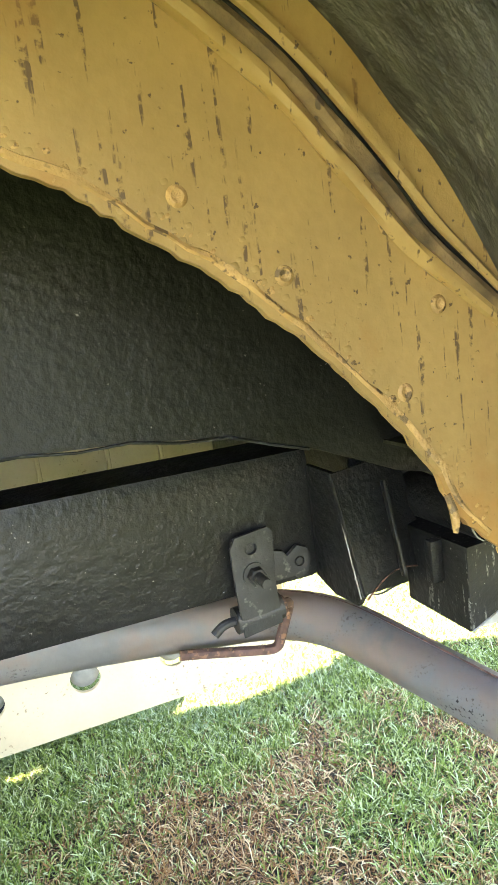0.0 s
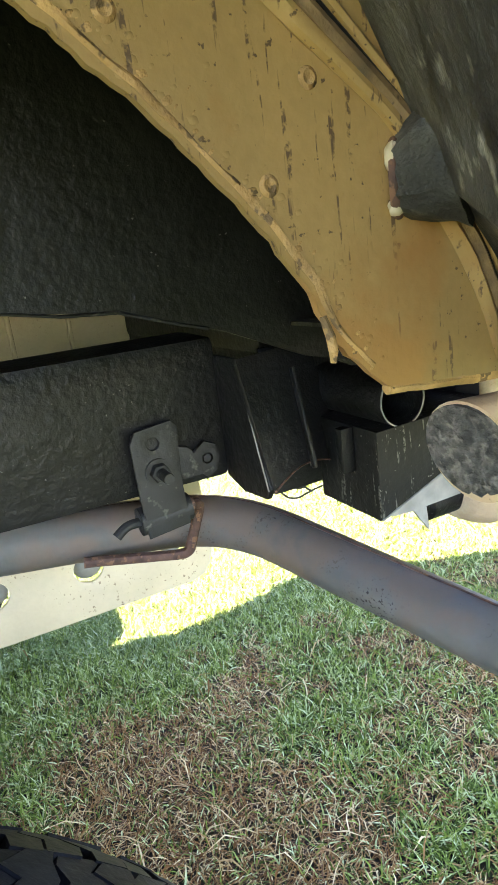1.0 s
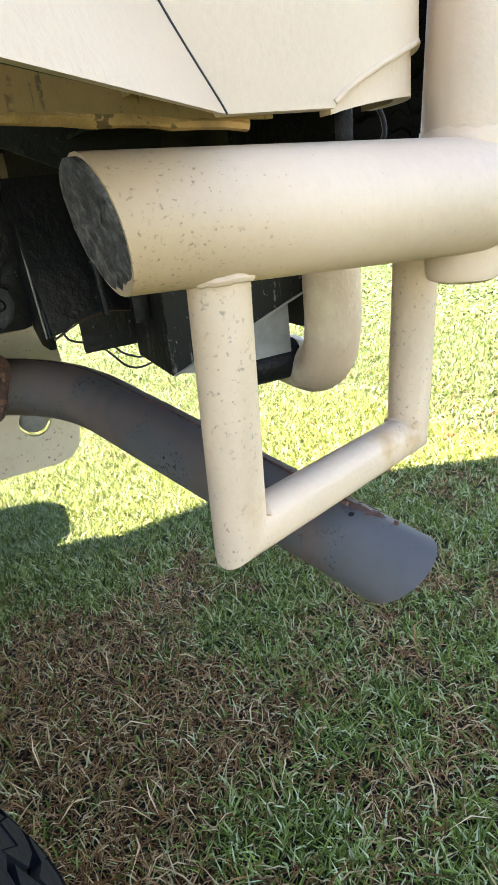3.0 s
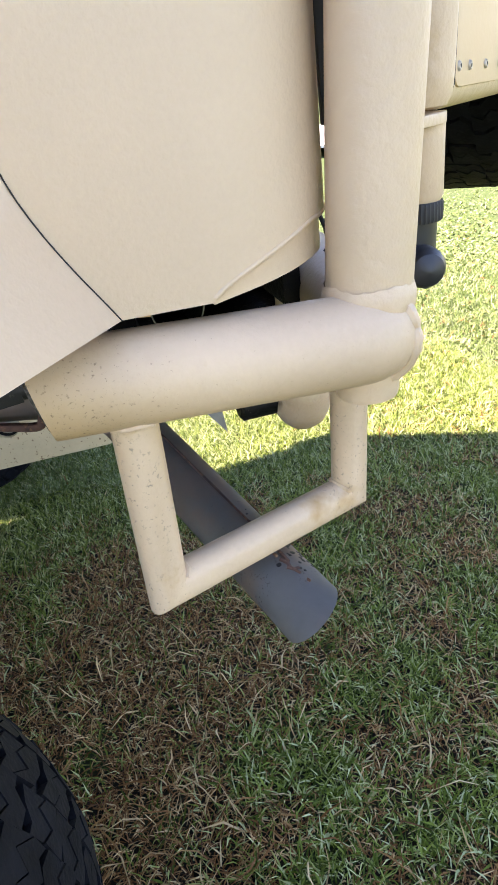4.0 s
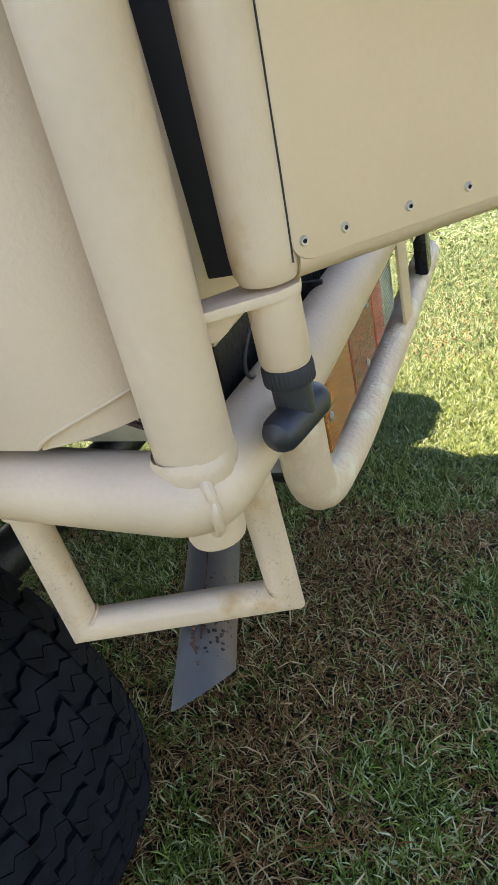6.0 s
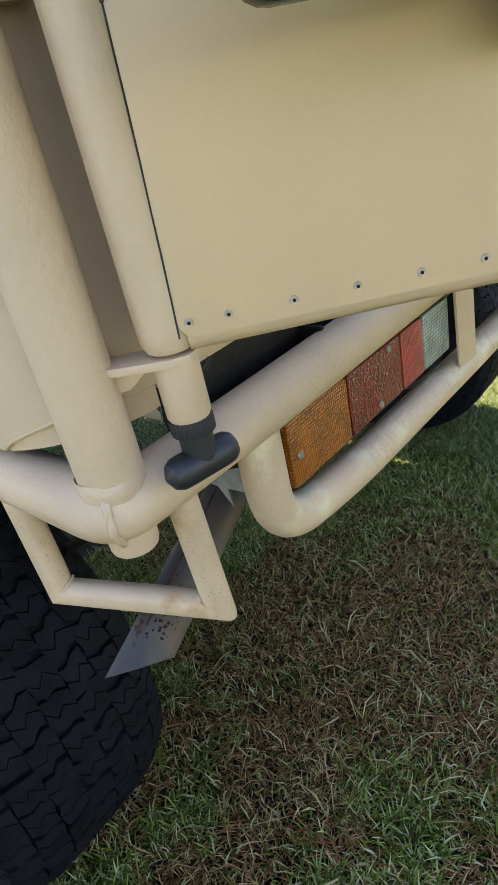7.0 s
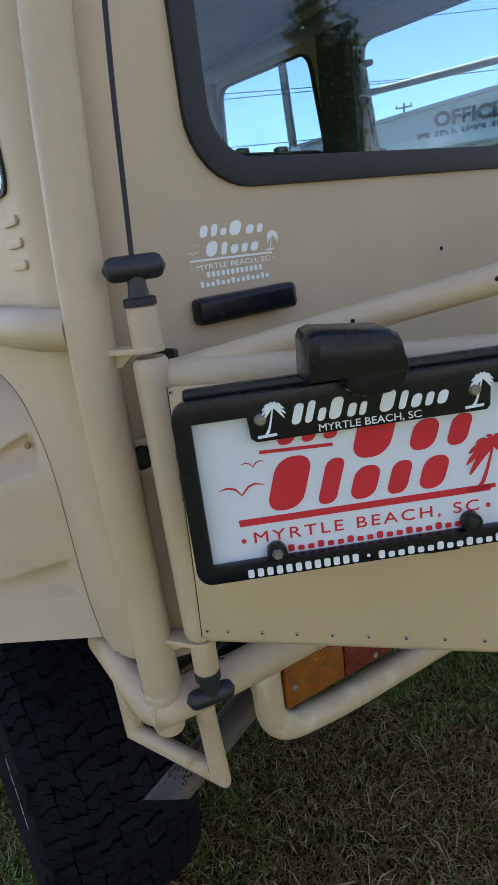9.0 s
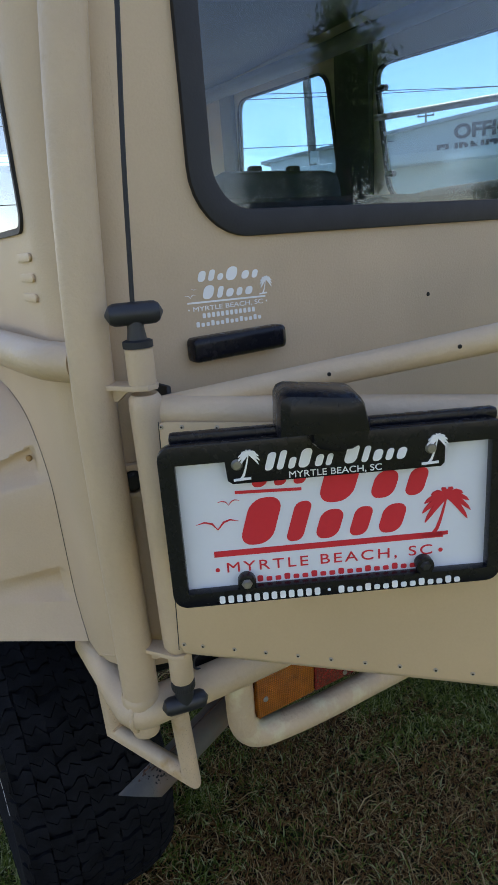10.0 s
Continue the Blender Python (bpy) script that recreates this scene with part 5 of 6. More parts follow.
# hinge ears on the post, pins and T-handles
for z, hx, hy in ((0.941, HX, HY), (1.292, UX, UY)):
    arm = [(-0.012, -0.052), (0.010, -0.050), (0.017, 0.0), (0.012, 0.013), (0.0, 0.018), (-0.012, 0.013), (-0.017, 0.0)]
    part("hinge_ear", slab([(y, x) for x, y in arm][::-1], 0.0060, Matrix.Translation((0, 0, z - 0.002)) @ frame_of((hx, hy, 0), (0.80, 0.60, 0), (-0.60, 0.80, 0)), bevel=0.001), M_TUBE, car, "tan hinge ear")
for z, hx, hy, up in ((0.9395, HX, HY, -1), (1.2905, UX, UY, -1)):      # curved gusset between post and ear
    web = [(-0.052, 0.0), (-0.012, 0.0), (-0.018, 0.0035), (-0.024, 0.0075), (-0.029, 0.0120), (-0.034, 0.0150), (-0.052, 0.0160)]
    part("ear_gusset", slab([(a, up * b) for a, b in web], 0.006, frame_of((hx, hy, z), (0.80, 0.60, 0), (0, 0, 1)) @ Matrix.Translation((0, 0, -0.003)), bevel=0.0012), M_TUBE, car)
part("hinge_seal", boxed((0.058, 0.006, 0.340), pose(0.5180, 0.341, 1.115, 0, -1.5, 0), 0.002), M_RUBBER, car, "black rubber strip behind the hinge tube")
pin = part("hinge_pin", lathe([(0.0, 0.0), (0.014, 0.0), (0.0155, 0.003), (0.0155, 0.046)], 24, Matrix.Translation((HX, HY, 0.898))), M_TUBE, car, "tan hinge pin socket")
knurl = lathe([(0.0110, 0.0), (0.0150, 0.0005), (0.0154, 0.002), (0.0154, 0.0105), (0.0150, 0.012), (0.010, 0.012)], 108)
for v in knurl.verts:
    k = 1 + 0.022 * math.cos(36 * math.atan2(v.co.y, v.co.x))
    v.co.x, v.co.y = v.co.x * k, v.co.y * k
bmesh.ops.transform(knurl, matrix=Matrix.Translation((HX, HY, 0.886)), verts=knurl.verts)
part("collar", knurl, M_RUBBER, pin, "knurled black rubber collar")
pin2 = part("hinge_pin", lathe([(0.0155, 0.0), (0.0155, 0.038), (0.013, 0.041), (0.0, 0.041)], 24, Matrix.Translation((UX, UY, 1.296))), M_TUBE, car, "tan hinge pin socket")
part("collar", lathe([(0.0, 0.0085), (0.013, 0.0085), (0.0165, 0.007), (0.0165, 0.0)], 30, Matrix.Translation((UX, UY, 1.336))), M_RUBBER, pin2)


def t_handle(x, y, z, up, way, half, stem=(0.0088, 0.0092, 0.0118)):
    """A moulded T-shaped pull: stem and a capsule bar."""
    w = Vector(way).normalized()
    c = Vector((x, y, z))
    n = 14
    bar = [(c + w * (half * (2 * i / n - 1)), 0.0124 * max(0.12, math.sqrt(max(0.0, 1 - max(0, abs(2 * i / n - 1) - 0.62) ** 2 / 0.38 ** 2)))) for i in range(n + 1)]
    bm = bmesh.new()
    sweep(bm, [p for p, _ in bar], [r for _, r in bar], 18)
    sweep(bm, [c, c - Vector((0, 0, 0.016 * up)), c - Vector((0, 0, 0.034 * up))], list(stem), 18)
    return bm


part("t_handle", t_handle(UX, UY, 1.372, 1, (0.30, 0.95, 0), 0.031), M_KNOB, pin2, "black moulded T-handle")
part("t_handle", t_handle(HX, HY, 0.862, -1, (0.22, 0.97, 0), 0.031, (0.0118, 0.0122, 0.0128)), M_KNOB, pin, "black moulded T-handle")
part("whip", tube([(0.5505, 0.3065, 1.382), (0.5505, 0.3170, 1.532), (0.5505, 0.3300, 1.665), (0.549, 0.346, 1.86)], 0.0026, 0.05, 10), M_RUBBER, car, "thin black rubber whip rod")
lug_m = frame_of((REAR + 0.0005, 0.303, 1.166), (0.25, 1, 0), (0, 0, 1))
lug = part("body_lug", slab(round_rect(-0.022, -0.022, 0.020, 0.022, 0.008), 0.012, lug_m, [circle(0, 0, 0.0145, 24)], bevel=0.002), M_TUBE, car, "tan welded collar round a dark bolt")
part("lug_bolt", lathe([(0, 0.014), (0.008, 0.0135), (0.0125, 0.010), (0.0140, 0.004), (0.0140, -0.004)], 24, lug_m), M_BRACKET, lug)

for k, (at, hh) in enumerate(((9, 0.012), (8, 0.007), (7, 0.004))):
    part("paint_chip", boxed((0.0022, 0.002, hh), Matrix.Translation(joint[at]) @ Matrix.Rotation(0.75, 4, "Z"), 0.0007), M_BRACKET, gate)
part("loom", tube([(0.497, 0.388, 0.905), (0.497, 0.368, 0.895), (0.497, 0.352, 0.884), (0.498, 0.350, 0.872), (0.499, 0.362, 0.866)], 0.0016, 0.008, 8), M_WIRE, car, "thin black wiring loop")


# licence plate -------------------------------------------------------------------
plate_m = frame_of((0.7566, 0.4010, 1.1820), (0.493, 0.870, 0.0), (0, 0, 1))
plate = part("licence_plate", slab(round_rect(-0.1515, -0.0755, 0.1515, 0.0755, 0.009), 0.0015, plate_m), M_PLATE, car, "white dealer plate with red print in a black frame")
outer = round_rect(-0.161, -0.083, 0.161, 0.083, 0.014, 6)
win = [(-0.1455, -0.068), *[(-0.0885 + 0.0090 * math.cos(radians(a)), -0.0622 + 0.0090 * math.sin(radians(a))) for a in range(216, -37, -14)], *[(0.0865 + 0.0090 * math.cos(radians(a)), -0.0612 + 0.0090 * math.sin(radians(a))) for a in range(226, -47, -16)], (0.1475, -0.068),
       (0.1475, 0.0635), (0.104, 0.0635), (0.1035, 0.045), (0.100, 0.0415), (-0.094, 0.0415), (-0.0985, 0.045), (-0.1000, 0.0635), (-0.1455, 0.0635)]
part("plate_frame", slab(outer, 0.011, plate_m @ Matrix.Translation((0, 0, 0.0016)), [win], bevel=0.0018), M_PLASTIC, plate, "glossy black plastic plate frame")
for x, y in ((-0.0885, -0.0622), (0.0865, -0.0605), (-0.089, 0.0605), (0.090, 0.0605)):
    part("plate_screw", lathe([(0, 0.003), (0.0038, 0.0028), (0.0048, 0.001), (0.0055, 0)], 6 if y < 0 else 14, plate_m @ Matrix.Translation((x, y, 0.0126))), M_BRACKET if x > 0 > y else M_STEEL, plate)
FR = plate_m @ Matrix.Translation((0, 0, 0.0130))
PL = plate_m @ Matrix.Translation((0, 0, 0.0018))


def palm(m, x, y, s, mat, name, parent, crown=1.0):
    """A plain palm shape: curved trunk, drooping fronds and a ground stroke, each laid a hair above the last."""
    bms = [ribbon([(x - 0.35 * s + 0.35 * s * (i / 6) ** 0.6, y - s * (1 - i / 6)) for i in range(7)], [0.10 * s * (1 - 0.6 * i / 6) for i in range(7)], 0.0004, m)]
    bms.append(ribbon([(x - 0.62 * s, y - s), (x + 0.05 * s, y - 0.97 * s)], 0.1 * s, 0.0005, m))
    c_ = crown * s
    for k, a in enumerate((-28, -4, 22, 48, 75, 103, 130, 156, 182, 208)):
        c, d = math.cos(radians(a)), math.sin(radians(a))
        bms.append(ribbon([(x + 0.42 * c_ * t * c, y + 0.40 * c_ * t * d - 0.25 * c_ * t * t) for t in (0, 0.3, 0.6, 0.85, 1.0)], [0.04 * c_, 0.085 * c_, 0.09 * c_, 0.06 * c_, 0.01 * c_], 0.0006 + 0.0001 * k, m))
    return part(name, merged(*bms), mat, parent)


def bars(m, x0, x1, y, h, count, mat, name, parent, gap=0.55):
    """A row of plain upright bars standing in for small print, each a piece of its own."""
    pitch = (x1 - x0) / (count - gap / (1 + gap))
    w = pitch / (1 + gap)
    first = {}
    for i in range(count):
        hh = h * (1.0 if i % 3 == 0 or name == "number_bar" else 0.72)
        if hh in first:
            o = new(name, first[hh].data)
            o.parent = parent
        else:
            o = first[hh] = part(name, slab(round_rect(0, 0, w, hh, min(w, hh) * 0.30, 4), 0.0005), mat, parent)
        o.matrix_local = m @ Matrix.Translation((x0 + i * pitch, y - h / 2, 0))


def swash(m, x0, x1, y, h, marks, mat, name, parent):
    """A brand mark reduced to plain slanted bars with rounded ends in its colour; each one a piece."""
    step = (x1 - x0) / sum(w for w, _ in marks)
    x = x0
    for w, tall in marks:
        cx, wide, low = x + step * w / 2, step * w * 0.66, y - h / 2
        x += step * w
        bar = [(u + 0.30 * (v - tall * h / 2), v) for u, v in round_rect(-wide / 2, 0, wide / 2, tall * h, min(wide, tall * h) * 0.42, 6)]
        part(name, slab([(cx + u, low + v) for u, v in bar], 0.0005, m), mat, parent)


UPPER = [(1.0, 0.95), (0.8, 1.0), (0.8, 0.6), (1.3, 1.0), (0.9, 0.62), (0.7, 0.62)]
LOWER = [(1.25, 1.0), (0.65, 0.85), (0.9, 0.62), (0.7, 0.62), (0.9, 0.62)]


part("town_name", words("MYRTLE BEACH, SC", 0.0062, FR @ Matrix.Translation((0.001, 0.0465, 0)), width=0.086), M_WHITE, plate, "white lettering")
swash(FR, -0.064, 0.000, 0.0618, 0.0180, UPPER, M_WHITE, "brand_mark", plate)
swash(FR, 0.008, 0.069, 0.0618, 0.0180, LOWER, M_WHITE, "brand_mark", plate)
palm(FR, -0.078, 0.070, 0.024, M_WHITE, "palm_mark", plate)
palm(FR, 0.096, 0.070, 0.024, M_WHITE, "palm_mark", plate)
bars(FR, -0.1165, -0.018, -0.0766, 0.0078, 12, M_WHITE, "number_bar", plate)
bars(FR, 0.000, 0.1205, -0.0768, 0.0076, 14, M_WHITE, "address_bar", plate)
part("dot", slab(circle(-0.0090, -0.0760, 0.0016, 12), 0.0005, FR), M_WHITE, plate)
part("town_name", words("MYRTLE BEACH, SC", 0.0105, PL @ Matrix.Translation((-0.0055, -0.0490, 0)), width=0.203, spacing=1.25), M_RED, plate, "red lettering")
bars(PL, -0.078, 0.0795, -0.0632, 0.0066, 18, M_RED, "address_bar", plate)
for x in (-0.1160, 0.1045):
    part("dot", slab(circle(x, -0.0500, 0.0022, 12), 0.0005, PL), M_RED, plate)
part("underline", ribbon([(-0.118, -0.0330), (0.1068, -0.0330)], 0.0062, 0.0005, PL), M_RED, plate)
swash(PL, -0.094, 0.074, -0.0020, 0.0480, LOWER, M_RED, "brand_mark", plate)
swash(PL, -0.018, 0.094, 0.0330, 0.0440, UPPER[3:], M_RED, "brand_mark", plate)
part("underline", ribbon([(-0.093, 0.0295), (-0.030, 0.0275)], 0.0030, 0.0005, PL), M_RED, plate)
swash(PL, -0.079, -0.022, 0.0420, 0.018, UPPER[:3], M_RED, "brand_mark", plate)
palm(PL, 0.1095, 0.0060, 0.0390, M_RED, "palm_mark", plate, 1.45)
BIRD = ((-1, 0.12), (-0.6, 0.22), (-0.25, 0.12), (0, -0.2), (0.3, 0.16), (0.6, 0.26), (1, 0.16))


def bird(m, x, y, s, mat, parent):
    part("bird_mark", ribbon([(x + s * u, y + s * v) for u, v in BIRD], [0.01 * s, 0.075 * s, 0.09 * s, 0.065 * s, 0.09 * s, 0.075 * s, 0.01 * s], 0.0005, m), mat, parent)


bird(PL, -0.1120, -0.0030, 0.0205, M_RED, plate)
bird(PL, -0.0998, 0.0195, 0.0106, M_RED, plate)
# bracket behind the plate, its bolt, and the camera hood above
bracket = part("plate_bracket", slab([(-0.0065, -0.060), (-0.0068, -0.1058), (0.0008, -0.1082), (0.028, -0.1120), (0.044, -0.1104), (0.064, -0.1140), (0.095, -0.1140), (0.098, -0.060)], 0.004, plate_m @ Matrix.Translation((0, 0, -0.044)), bevel=0.001), M_PLASTIC, car, "black plate bracket")
part("bracket_arm", boxed((0.03, 0.04, 0.10), plate_m @ Matrix.Translation((0.03, 0.0, -0.094)), 0.003), M_PLASTIC, bracket)
part("backing_plate", boxed((0.24, 0.12, 0.038), plate_m @ Matrix.Translation((0, 0, -0.0210)), 0.001), M_PLASTIC, bracket)
part("washer", lathe([(0, 0.0016), (0.0080, 0.0016), (0.0086, 0.0010), (0.0086, 0)], 24, plate_m @ Matrix.Translation((0.0154, -0.1012, -0.0399))), M_STEEL, bracket, "dull grey washer")
part("bolt", lathe([(0, 0.0046), (0.0050, 0.0044), (0.0055, 0.0036), (0.0055, 0)], 6, plate_m @ Matrix.Translation((0.0154, -0.1012, -0.0385))), M_PLUG, bracket)
hood = slab([(-0.0520, 0.0900), (-0.0505, 0.1210), (-0.0475, 0.1265), (-0.0415, 0.1290), (0.0150, 0.1230), (0.0210, 0.1195), (0.0240, 0.1140), (0.0290, 0.0900)], 0.066, plate_m @ Matrix.Translation((0, 0, -0.021)), bevel=0.009)
hood = merged(hood, slab([(-0.0235, 0.1000), (-0.0225, 0.0815), (-0.0160, 0.0752), (-0.0020, 0.0718), (0.0130, 0.0735), (0.0235, 0.0790), (0.0290, 0.0880), (0.0290, 0.1000)], 0.034, plate_m @ Matrix.Translation((0, 0, 0.006)), bevel=0.008))
part("bracket_lip", boxed((0.308, 0.012, 0.014), plate_m @ Matrix.Translation((0.004, 0.0835, -0.0085)), 0.004), M_PLASTIC, plate)
part("camera_hood", hood, M_PLASTIC, car, "black plastic rear-view camera hood over the plate")

# dealer sticker on the rear wall
ST = frame_of((REAR + 0.0003, 0, 0), (0, 1, 0), (0, 0, 1))
sticker = part("dealer_sticker", ribbon([(0.404, 1.3695), (0.520, 1.3675)], 0.0022, 0.0004, ST), M_STICKER, car, "pale cut-vinyl dealer sticker")
swash(ST, 0.420, 0.460, 1.4005, 0.0135, UPPER[:3], M_STICKER, "brand_mark", sticker)
swash(ST, 0.459, 0.512, 1.4005, 0.0165, UPPER[3:], M_STICKER, "brand_mark", sticker)
swash(ST, 0.424, 0.503, 1.3805, 0.0165, LOWER, M_STICKER, "brand_mark", sticker)
palm(ST, 0.522, 1.3890, 0.018, M_STICKER, "palm_mark", sticker, 1.3)
bird(ST, 0.409, 1.3770, 0.0080, M_STICKER, sticker)
bird(ST, 0.415, 1.3850, 0.0045, M_STICKER, sticker)
for y in (0.4055, 0.5215):
    part("dot", slab(circle(y, 1.3612, 0.0011, 10), 0.0004, ST), M_STICKER, sticker)
part("town_name", words("MYRTLE BEACH, SC", 0.0058, ST @ Matrix.Translation((0.4635, 1.3612, 0)), width=0.104), M_STICKER, sticker, "pale sticker lettering")
bars(ST, 0.424, 0.502, 1.3525, 0.0062, 12, M_STICKER, "number_bar", sticker)
bars(ST, 0.414, 0.511, 1.3425, 0.0068, 14, M_STICKER, "address_bar", sticker)


# wheels ------------------------------------------------------------------------
TYRE_R, TYRE_W = 0.390, 0.300


def tyre_body():
    """Carcass with bulged sidewalls and rounded shoulders; its axle along z."""
    w, r = TYRE_W / 2, TYRE_R
    half = [(0.205, 0.72), (0.222, 0.92), (0.27, 1.03), (0.31, 1.04), (0.340, 0.99), (r - 0.030, 0.89), (r - 0.016, 0.74), (r - 0.0095, 0.5), (r - 0.009, 0.0)]
    return lathe([(a, -b * w) for a, b in half] + [(a, b * w) for a, b in reversed(half[:-1])], 72)


def tread_blocks():
    """Large worn blocks, closely set, each cut by a zigzag slit, with lugs on the shoulders."""
    bm = bmesh.new()
    w, r = TYRE_W / 2, TYRE_R
    rng = random.Random(8)
    count = 44

    def crown(z):
        return r - 0.024 * max(0.0, (abs(z) / w - 0.45) / 0.5) ** 2.0

    def block(outline, deep):
        lo, hi = [], []
        cz, ca = sum(p[0] for p in outline) / len(outline), sum(p[1] for p in outline) / len(outline)
        for zz, aa in outline:
            rr = crown(zz)
            lo.append(bm.verts.new(((rr - 0.008) * math.cos(aa), (rr - 0.008) * math.sin(aa), zz)))
            z2, a2 = cz + (zz - cz) * 0.955, ca + (aa - ca) * 0.955
            hi.append(bm.verts.new(((rr - deep) * math.cos(a2), (rr - deep) * math.sin(a2), z2)))
        n = len(outline)
        for i in range(n):
            j = (i + 1) % n
            bm.faces.new((lo[i], lo[j], hi[j], hi[i]))
        bm.faces.new(hi)

    for row, z in enumerate((-0.84, -0.56, -0.28, 0.0, 0.28, 0.56, 0.84)):
        for k in range(count):
            a = 2 * math.pi * (k + (0.5 if row % 2 else 0.0) + rng.uniform(-0.05, 0.05)) / count
            lw, ll, tw = 0.144 * w, r * math.pi / count * rng.uniform(0.88, 0.96), (0.22 if row % 2 else -0.22)

            def at(sx, sz):
                return (z * w + (sz + rng.uniform(-0.14, 0.14)) * lw, a + ((sx + rng.uniform(-0.14, 0.14)) * ll + tw * sz * lw) / r)

            cut = [at(-0.22, -1.0), at(0.30, -0.25), at(-0.30, 0.25), at(0.22, 1.0)]
            gap = 0.0005 / r
            block([at(-1, -1)] + [(zz, aa - gap) for zz, aa in cut] + [at(-0.80, 0.95), at(-1.14, 0.25), at(-0.86, -0.35)], rng.uniform(0.0, 0.0020))
            block([(zz, aa + gap) for zz, aa in reversed(cut)] + [at(0.92, -1), at(1.14, -0.3), at(0.84, 0.3), at(1.0, 0.95)], rng.uniform(0.0, 0.0020))
    for k in range(count):       # shoulder lugs on the sidewalls
        for s in (-1, 1):
            a = 2 * math.pi * (k + 0.25) / count
            box(bm, (0.036, 0.040 if k % 2 else 0.030, 0.012), Matrix.Rotation(a, 4, "Z") @ Matrix.Translation((0.346, 0, s * w * 0.965)) @ Matrix.Rotation(s * 0.35, 4, "Y"))
    return bm


def wheel(m, label, first=None):
    """Rim with its tyre and tread; repeats share the first one's meshes."""
    if first:
        rim = new("wheel", first.data)
        rim.parent = car
        for ch in first.children:
            o = new(ch.name.split(".")[0], ch.data)
            o.parent = rim
    else:
        rim = part("wheel", lathe([(0.0, 0.03), (0.06, 0.035), (0.07, 0.02), (0.15, 0.0), (0.18, 0.06), (0.195, 0.11), (0.208, 0.115), (0.208, -0.115), (0.19, -0.11), (0.18, 0.0), (0.15, -0.02), (0.0, -0.02)], 40), M_BLACK, car)
        part("tyre", tyre_body(), M_TYRE, rim, "", 40)
        part("tread", tread_blocks(), M_TYRE, rim, "worn interlocking tread blocks", 40)
    rim["label"] = label
    rim.matrix_local = m
    return rim


w1 = wheel(pose(-0.170, 0.257, 0.364, 90, 0, 0), "wide black all-terrain tyre on the left rear wheel")
for k in range(5):
    a = radians(15 + 5.2 * k)
    part("print_bar", slab(round_rect(-0.0035, -0.011, 0.0035, 0.011, 0.002, 3), 0.001, Matrix.Rotation(a, 4, "Z") @ Matrix.Translation((0.300, 0, TYRE_W / 2 * 1.035)) ), M_WHITE, w1)
for x, y, turn, label in ((-0.24, 2 * YC - 0.170, 180, "wide black all-terrain tyre on the right rear wheel"), (-3.05, 0.257, 0, "black all-terrain tyre on the left front wheel"), (-3.05, 2 * YC - 0.257, 180, "black all-terrain tyre on the right front wheel")):
    wheel(pose(x, y, TYRE_R - 0.012 + lawn_height(x, y), 90, 0, turn), label, w1)
wheel(gate_m @ Matrix.Translation((0.93, 1.16, -0.160)), "spare all-terrain tyre carried behind the swing gate", w1)
part("spare_arm", tube([gate_m @ Vector((0.93, 1.16, -0.004)), gate_m @ Vector((0.93, 1.16, -0.15))], 0.05, seg=18), M_TUBE, gate)


# ---- distance ------------------------------------------------------------------
def far_place():
    road = slab([(-60, 0), (60, 0), (60, 7), (-60, 7)], 0.05, Matrix.Translation((0, 13.5, -0.24)) )
    tagged(part("road", road, M_ROAD), "pale concrete road beyond the lawn", "road", kind="structure")
    # shop building
    b = thing("shop_building", "long cream metal-sided shop building with a low gable and dark lettering", "building", (0, 0, 0))
    return b


shop = far_place()
# shop wall: a long gabled front facing the lawn
SHOP_M = frame_of((-14.337, 15.614, -0.10), (0.7846, 0.6205, 0), (0, 0, 1))
part("wall", slab([(-4, 0), (15, 0), (15, 4.16), (5.5, 5.10), (-4, 4.16)], 0.3, SHOP_M @ Matrix.Translation((0, 0, -0.3))), M_WALL, shop)
part("roof", slab([(-4.3, 4.135), (5.5, 5.105), (15.3, 4.135), (15.3, 4.22), (5.5, 5.20), (-4.3, 4.22)], 9.0, SHOP_M @ Matrix.Translation((0, 0, -8.8))), M_ROAD, shop)
part("awning", boxed((19.5, 0.30, 0.7), SHOP_M @ Matrix.Translation((5.5, 3.72, 0.35)), 0.03), M_WALL, shop)
part("sign_word", words("OFFICE", 0.37, SHOP_M @ Matrix.Translation((2.80, 4.38, 0.02)), 0.02, 1.95, bold=0.022), M_SIGN, shop, "dark sign letters")
part("sign_word", words("FURNITURE", 0.37, SHOP_M @ Matrix.Translation((2.75, 3.87, 0.02)), 0.02, 2.85, bold=0.022), M_SIGN, shop, "dark sign letters")

pole = thing("utility_pole", "weathered wooden utility pole with a meter box and crossarm", "utility pole", (-15.85, 13.80, -0.25))
part("shaft", tube([(0.05, 0, 0), (-0.35, -0.25, 10.0)], [0.13, 0.09], seg=14), M_POLE, pole)
part("crossarm", boxed((2.0, 0.1, 0.12), pose(-0.3, -0.22, 9.3, 0, 0, 35), 0.01), M_POLE, pole)
part("meter_box", boxed((0.26, 0.2, 0.36), pose(0.03, -0.12, 4.25, 0, 0, 35), 0.02), M_WALL, pole)
part("conduit", tube([(0.20, 0.02, 0), (-0.18, -0.21, 9.2)], 0.05, seg=10), M_PLUG, pole)
part("junction_box", boxed((0.24, 0.2, 0.30), pose(-0.10, -0.12, 4.75, 0, 0, 35), 0.02), M_PLUG, pole)
far_pole = thing("utility_pole", "distant wooden utility pole with a crossarm", "utility pole", (-45.4, 51.2, 0.45))
part("shaft", tube([(0, 0, -0.75), (0, 0, 12.2)], [0.16, 0.10], seg=10), M_POLE, far_pole)
part("crossarm", boxed((1.6, 0.12, 0.14), pose(0, 0, 11.8, 0, 0, 38), 0.01), M_POLE, far_pole)
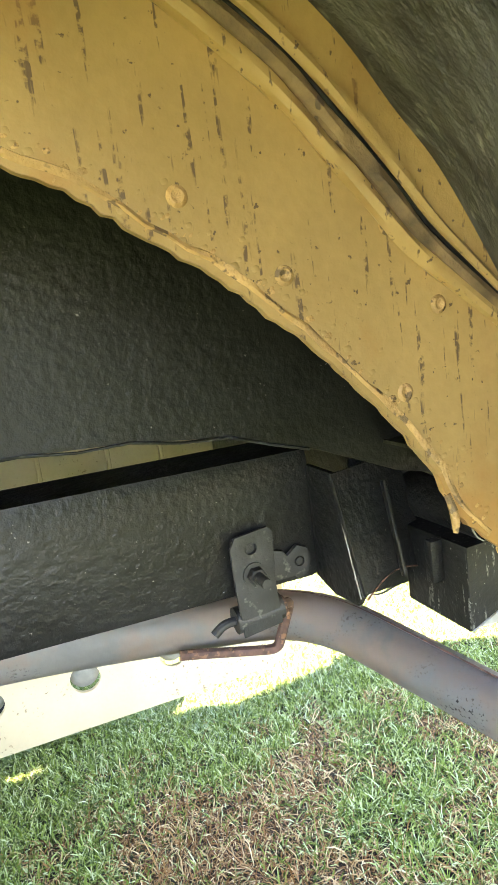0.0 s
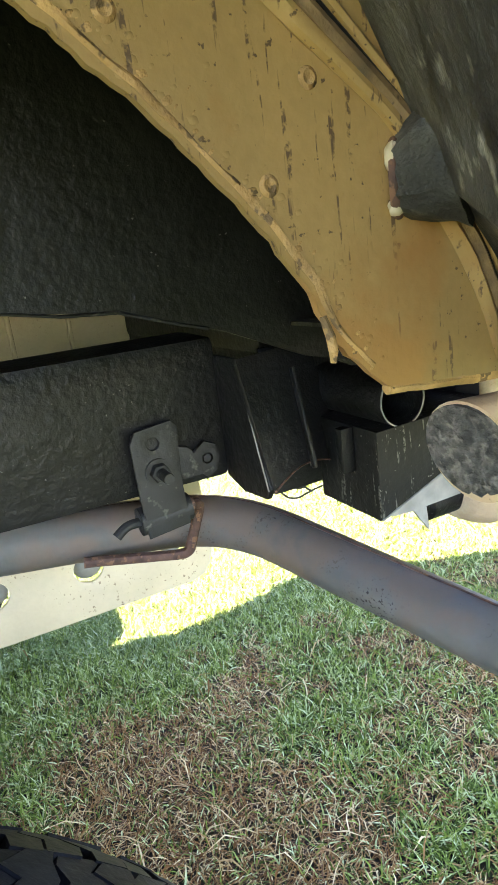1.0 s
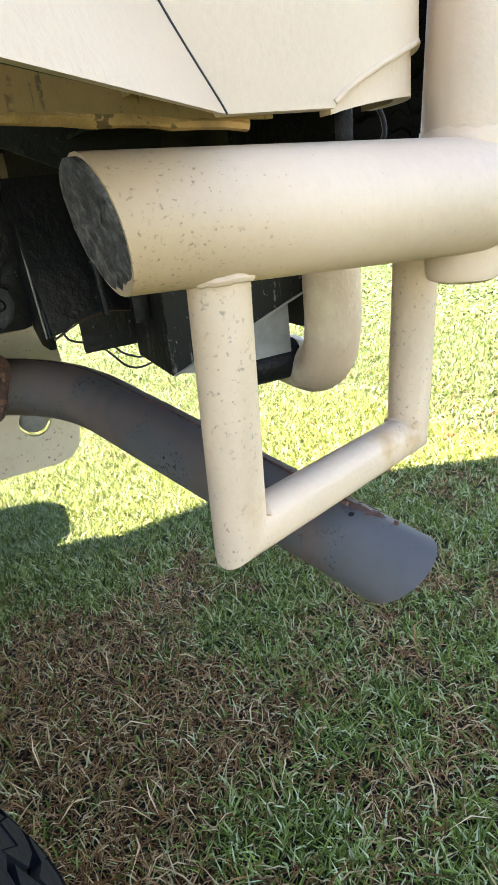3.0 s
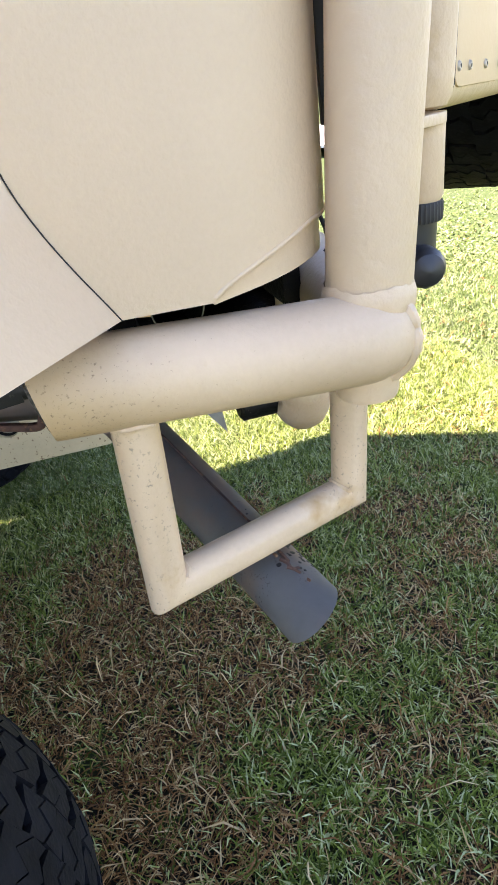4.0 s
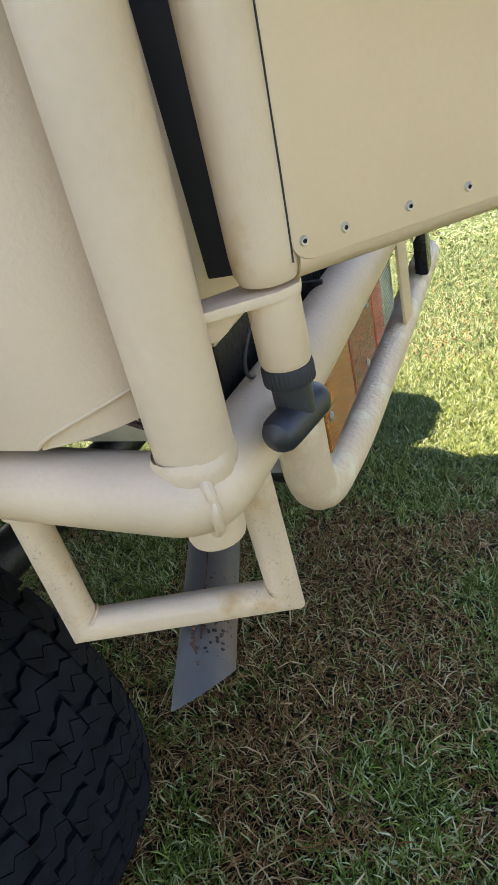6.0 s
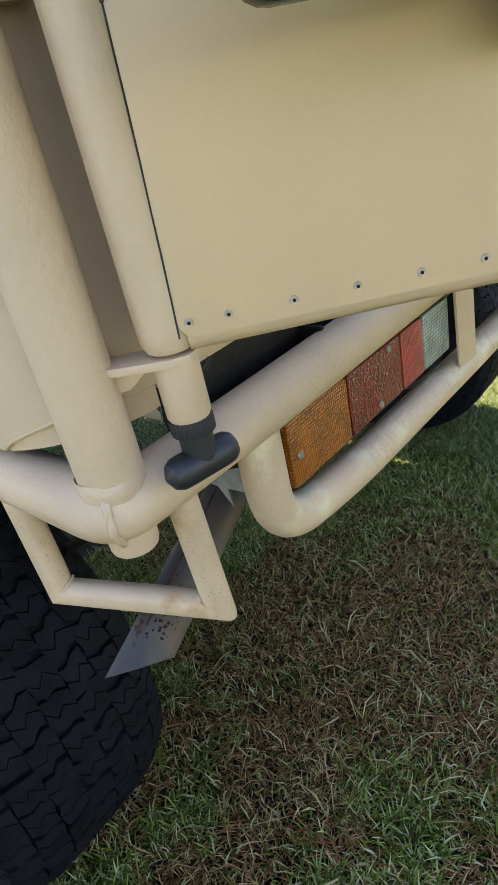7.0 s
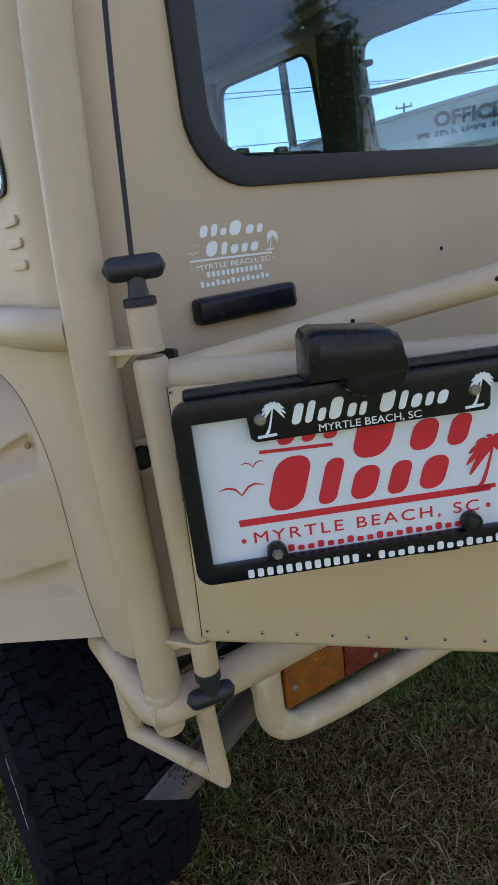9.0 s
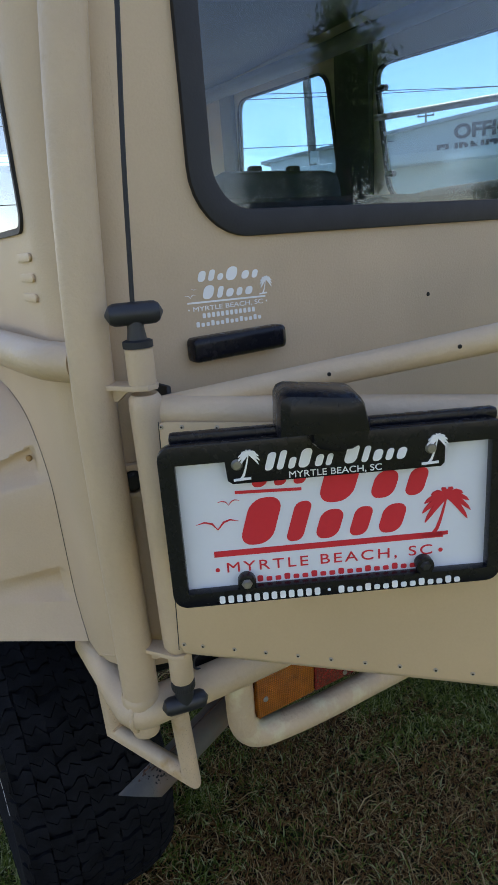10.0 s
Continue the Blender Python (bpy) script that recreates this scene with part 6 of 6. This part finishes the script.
for s in (-0.7, 0.0, 0.7):
    part("insulator", lathe([(0, 0.28), (0.06, 0.26), (0.07, 0.05), (0.03, 0)], 8, pose(s * 0.79, s * 0.61, 11.87)), M_PLUG, far_pole)
wires = thing("overhead_cables", "thin black overhead cables sagging between poles", "cables", (0, 0, 0))
for k, (z0, z1) in enumerate(((8.3, 8.1), (7.4, 7.9), (6.3, 6.1), (5.6, 6.4), (4.6, 4.9), (3.4, 3.6))):
    a, b = Vector((-25 + k, -12, z0)), Vector((-8 - 0.7 * k, 30, z1))
    part("cable", tube([a.lerp(b, t / 10) - Vector((0, 0, 2.4 * (t / 10) * (1 - t / 10))) for t in range(11)], 0.012, seg=6), M_WIRE, wires)


def tree(x, y, h, seed, spread=0.28):
    """Trunk with limbs and a crown of many small leaf clumps."""
    rng = random.Random(seed)
    e = thing("tree", "broad green tree at the edge of the lawn", "tree", (x, y, lawn_height(x, y)), group="trees round the lawn")
    bm = bmesh.new()
    sweep(bm, [(0, 0, 0), (0.1, 0.05, h * 0.25), (0.05, -0.1, h * 0.5), (0.15, 0, h * 0.8)], [h * 0.03, h * 0.024, h * 0.017, h * 0.006], 10)
    ends = []
    for k in range(9):
        a, z = k * 2.4, h * (0.3 + 0.06 * k)
        tip = Vector((math.cos(a) * h * spread, math.sin(a) * h * spread, z + h * 0.14))
        sweep(bm, [(0.05, 0, z), tip * 0.55 + Vector((0, 0, z * 0.42)), tip], [h * 0.010, h * 0.006, h * 0.002], 6)
        ends.append(tip)
    part("trunk", bm, M_BARK, e)
    n = 11000
    g = np.random.default_rng(seed)
    c = np.array([ends[i % len(ends)] for i in range(n)]) + g.normal(0, 1, (n, 3)) * (h * spread * 0.36, h * spread * 0.36, h * 0.10)
    c[: n // 4, :2] *= 0.4
    s = h * g.uniform(0.009, 0.020, n)
    u = g.normal(0, 1, (n, 3))
    v = g.normal(0, 1, (n, 3))
    u /= np.linalg.norm(u, axis=1)[:, None]
    v /= np.linalg.norm(v, axis=1)[:, None]
    q = np.stack([c - u * s[:, None], c + v * s[:, None] * 0.5, c + u * s[:, None], c - v * s[:, None] * 0.5], 1).reshape(-1, 3)
    me = bpy.data.meshes.new("crown")
    me.from_pydata(q.tolist(), [], (np.arange(n)[:, None] * 4 + [0, 1, 2, 3]).tolist())
    me.materials.append(M_LEAF)
    new("crown", me).parent = e


for k, (x, y, h) in enumerate(((26, -27, 9), (38, -10, 10), (14, -36, 10), (42, 14, 9), (-14, -34, 9), (14, 52, 10), (32, 46, 9), (-4, 55, 9), (46, 34, 10), (-34, -30, 10), (32, -20, 8), (36, 2, 8), (20, -33, 8))):
    tree(x, y, h, 20 + k)
tree(22.9, 20.5, 10.5, 40, 0.10)
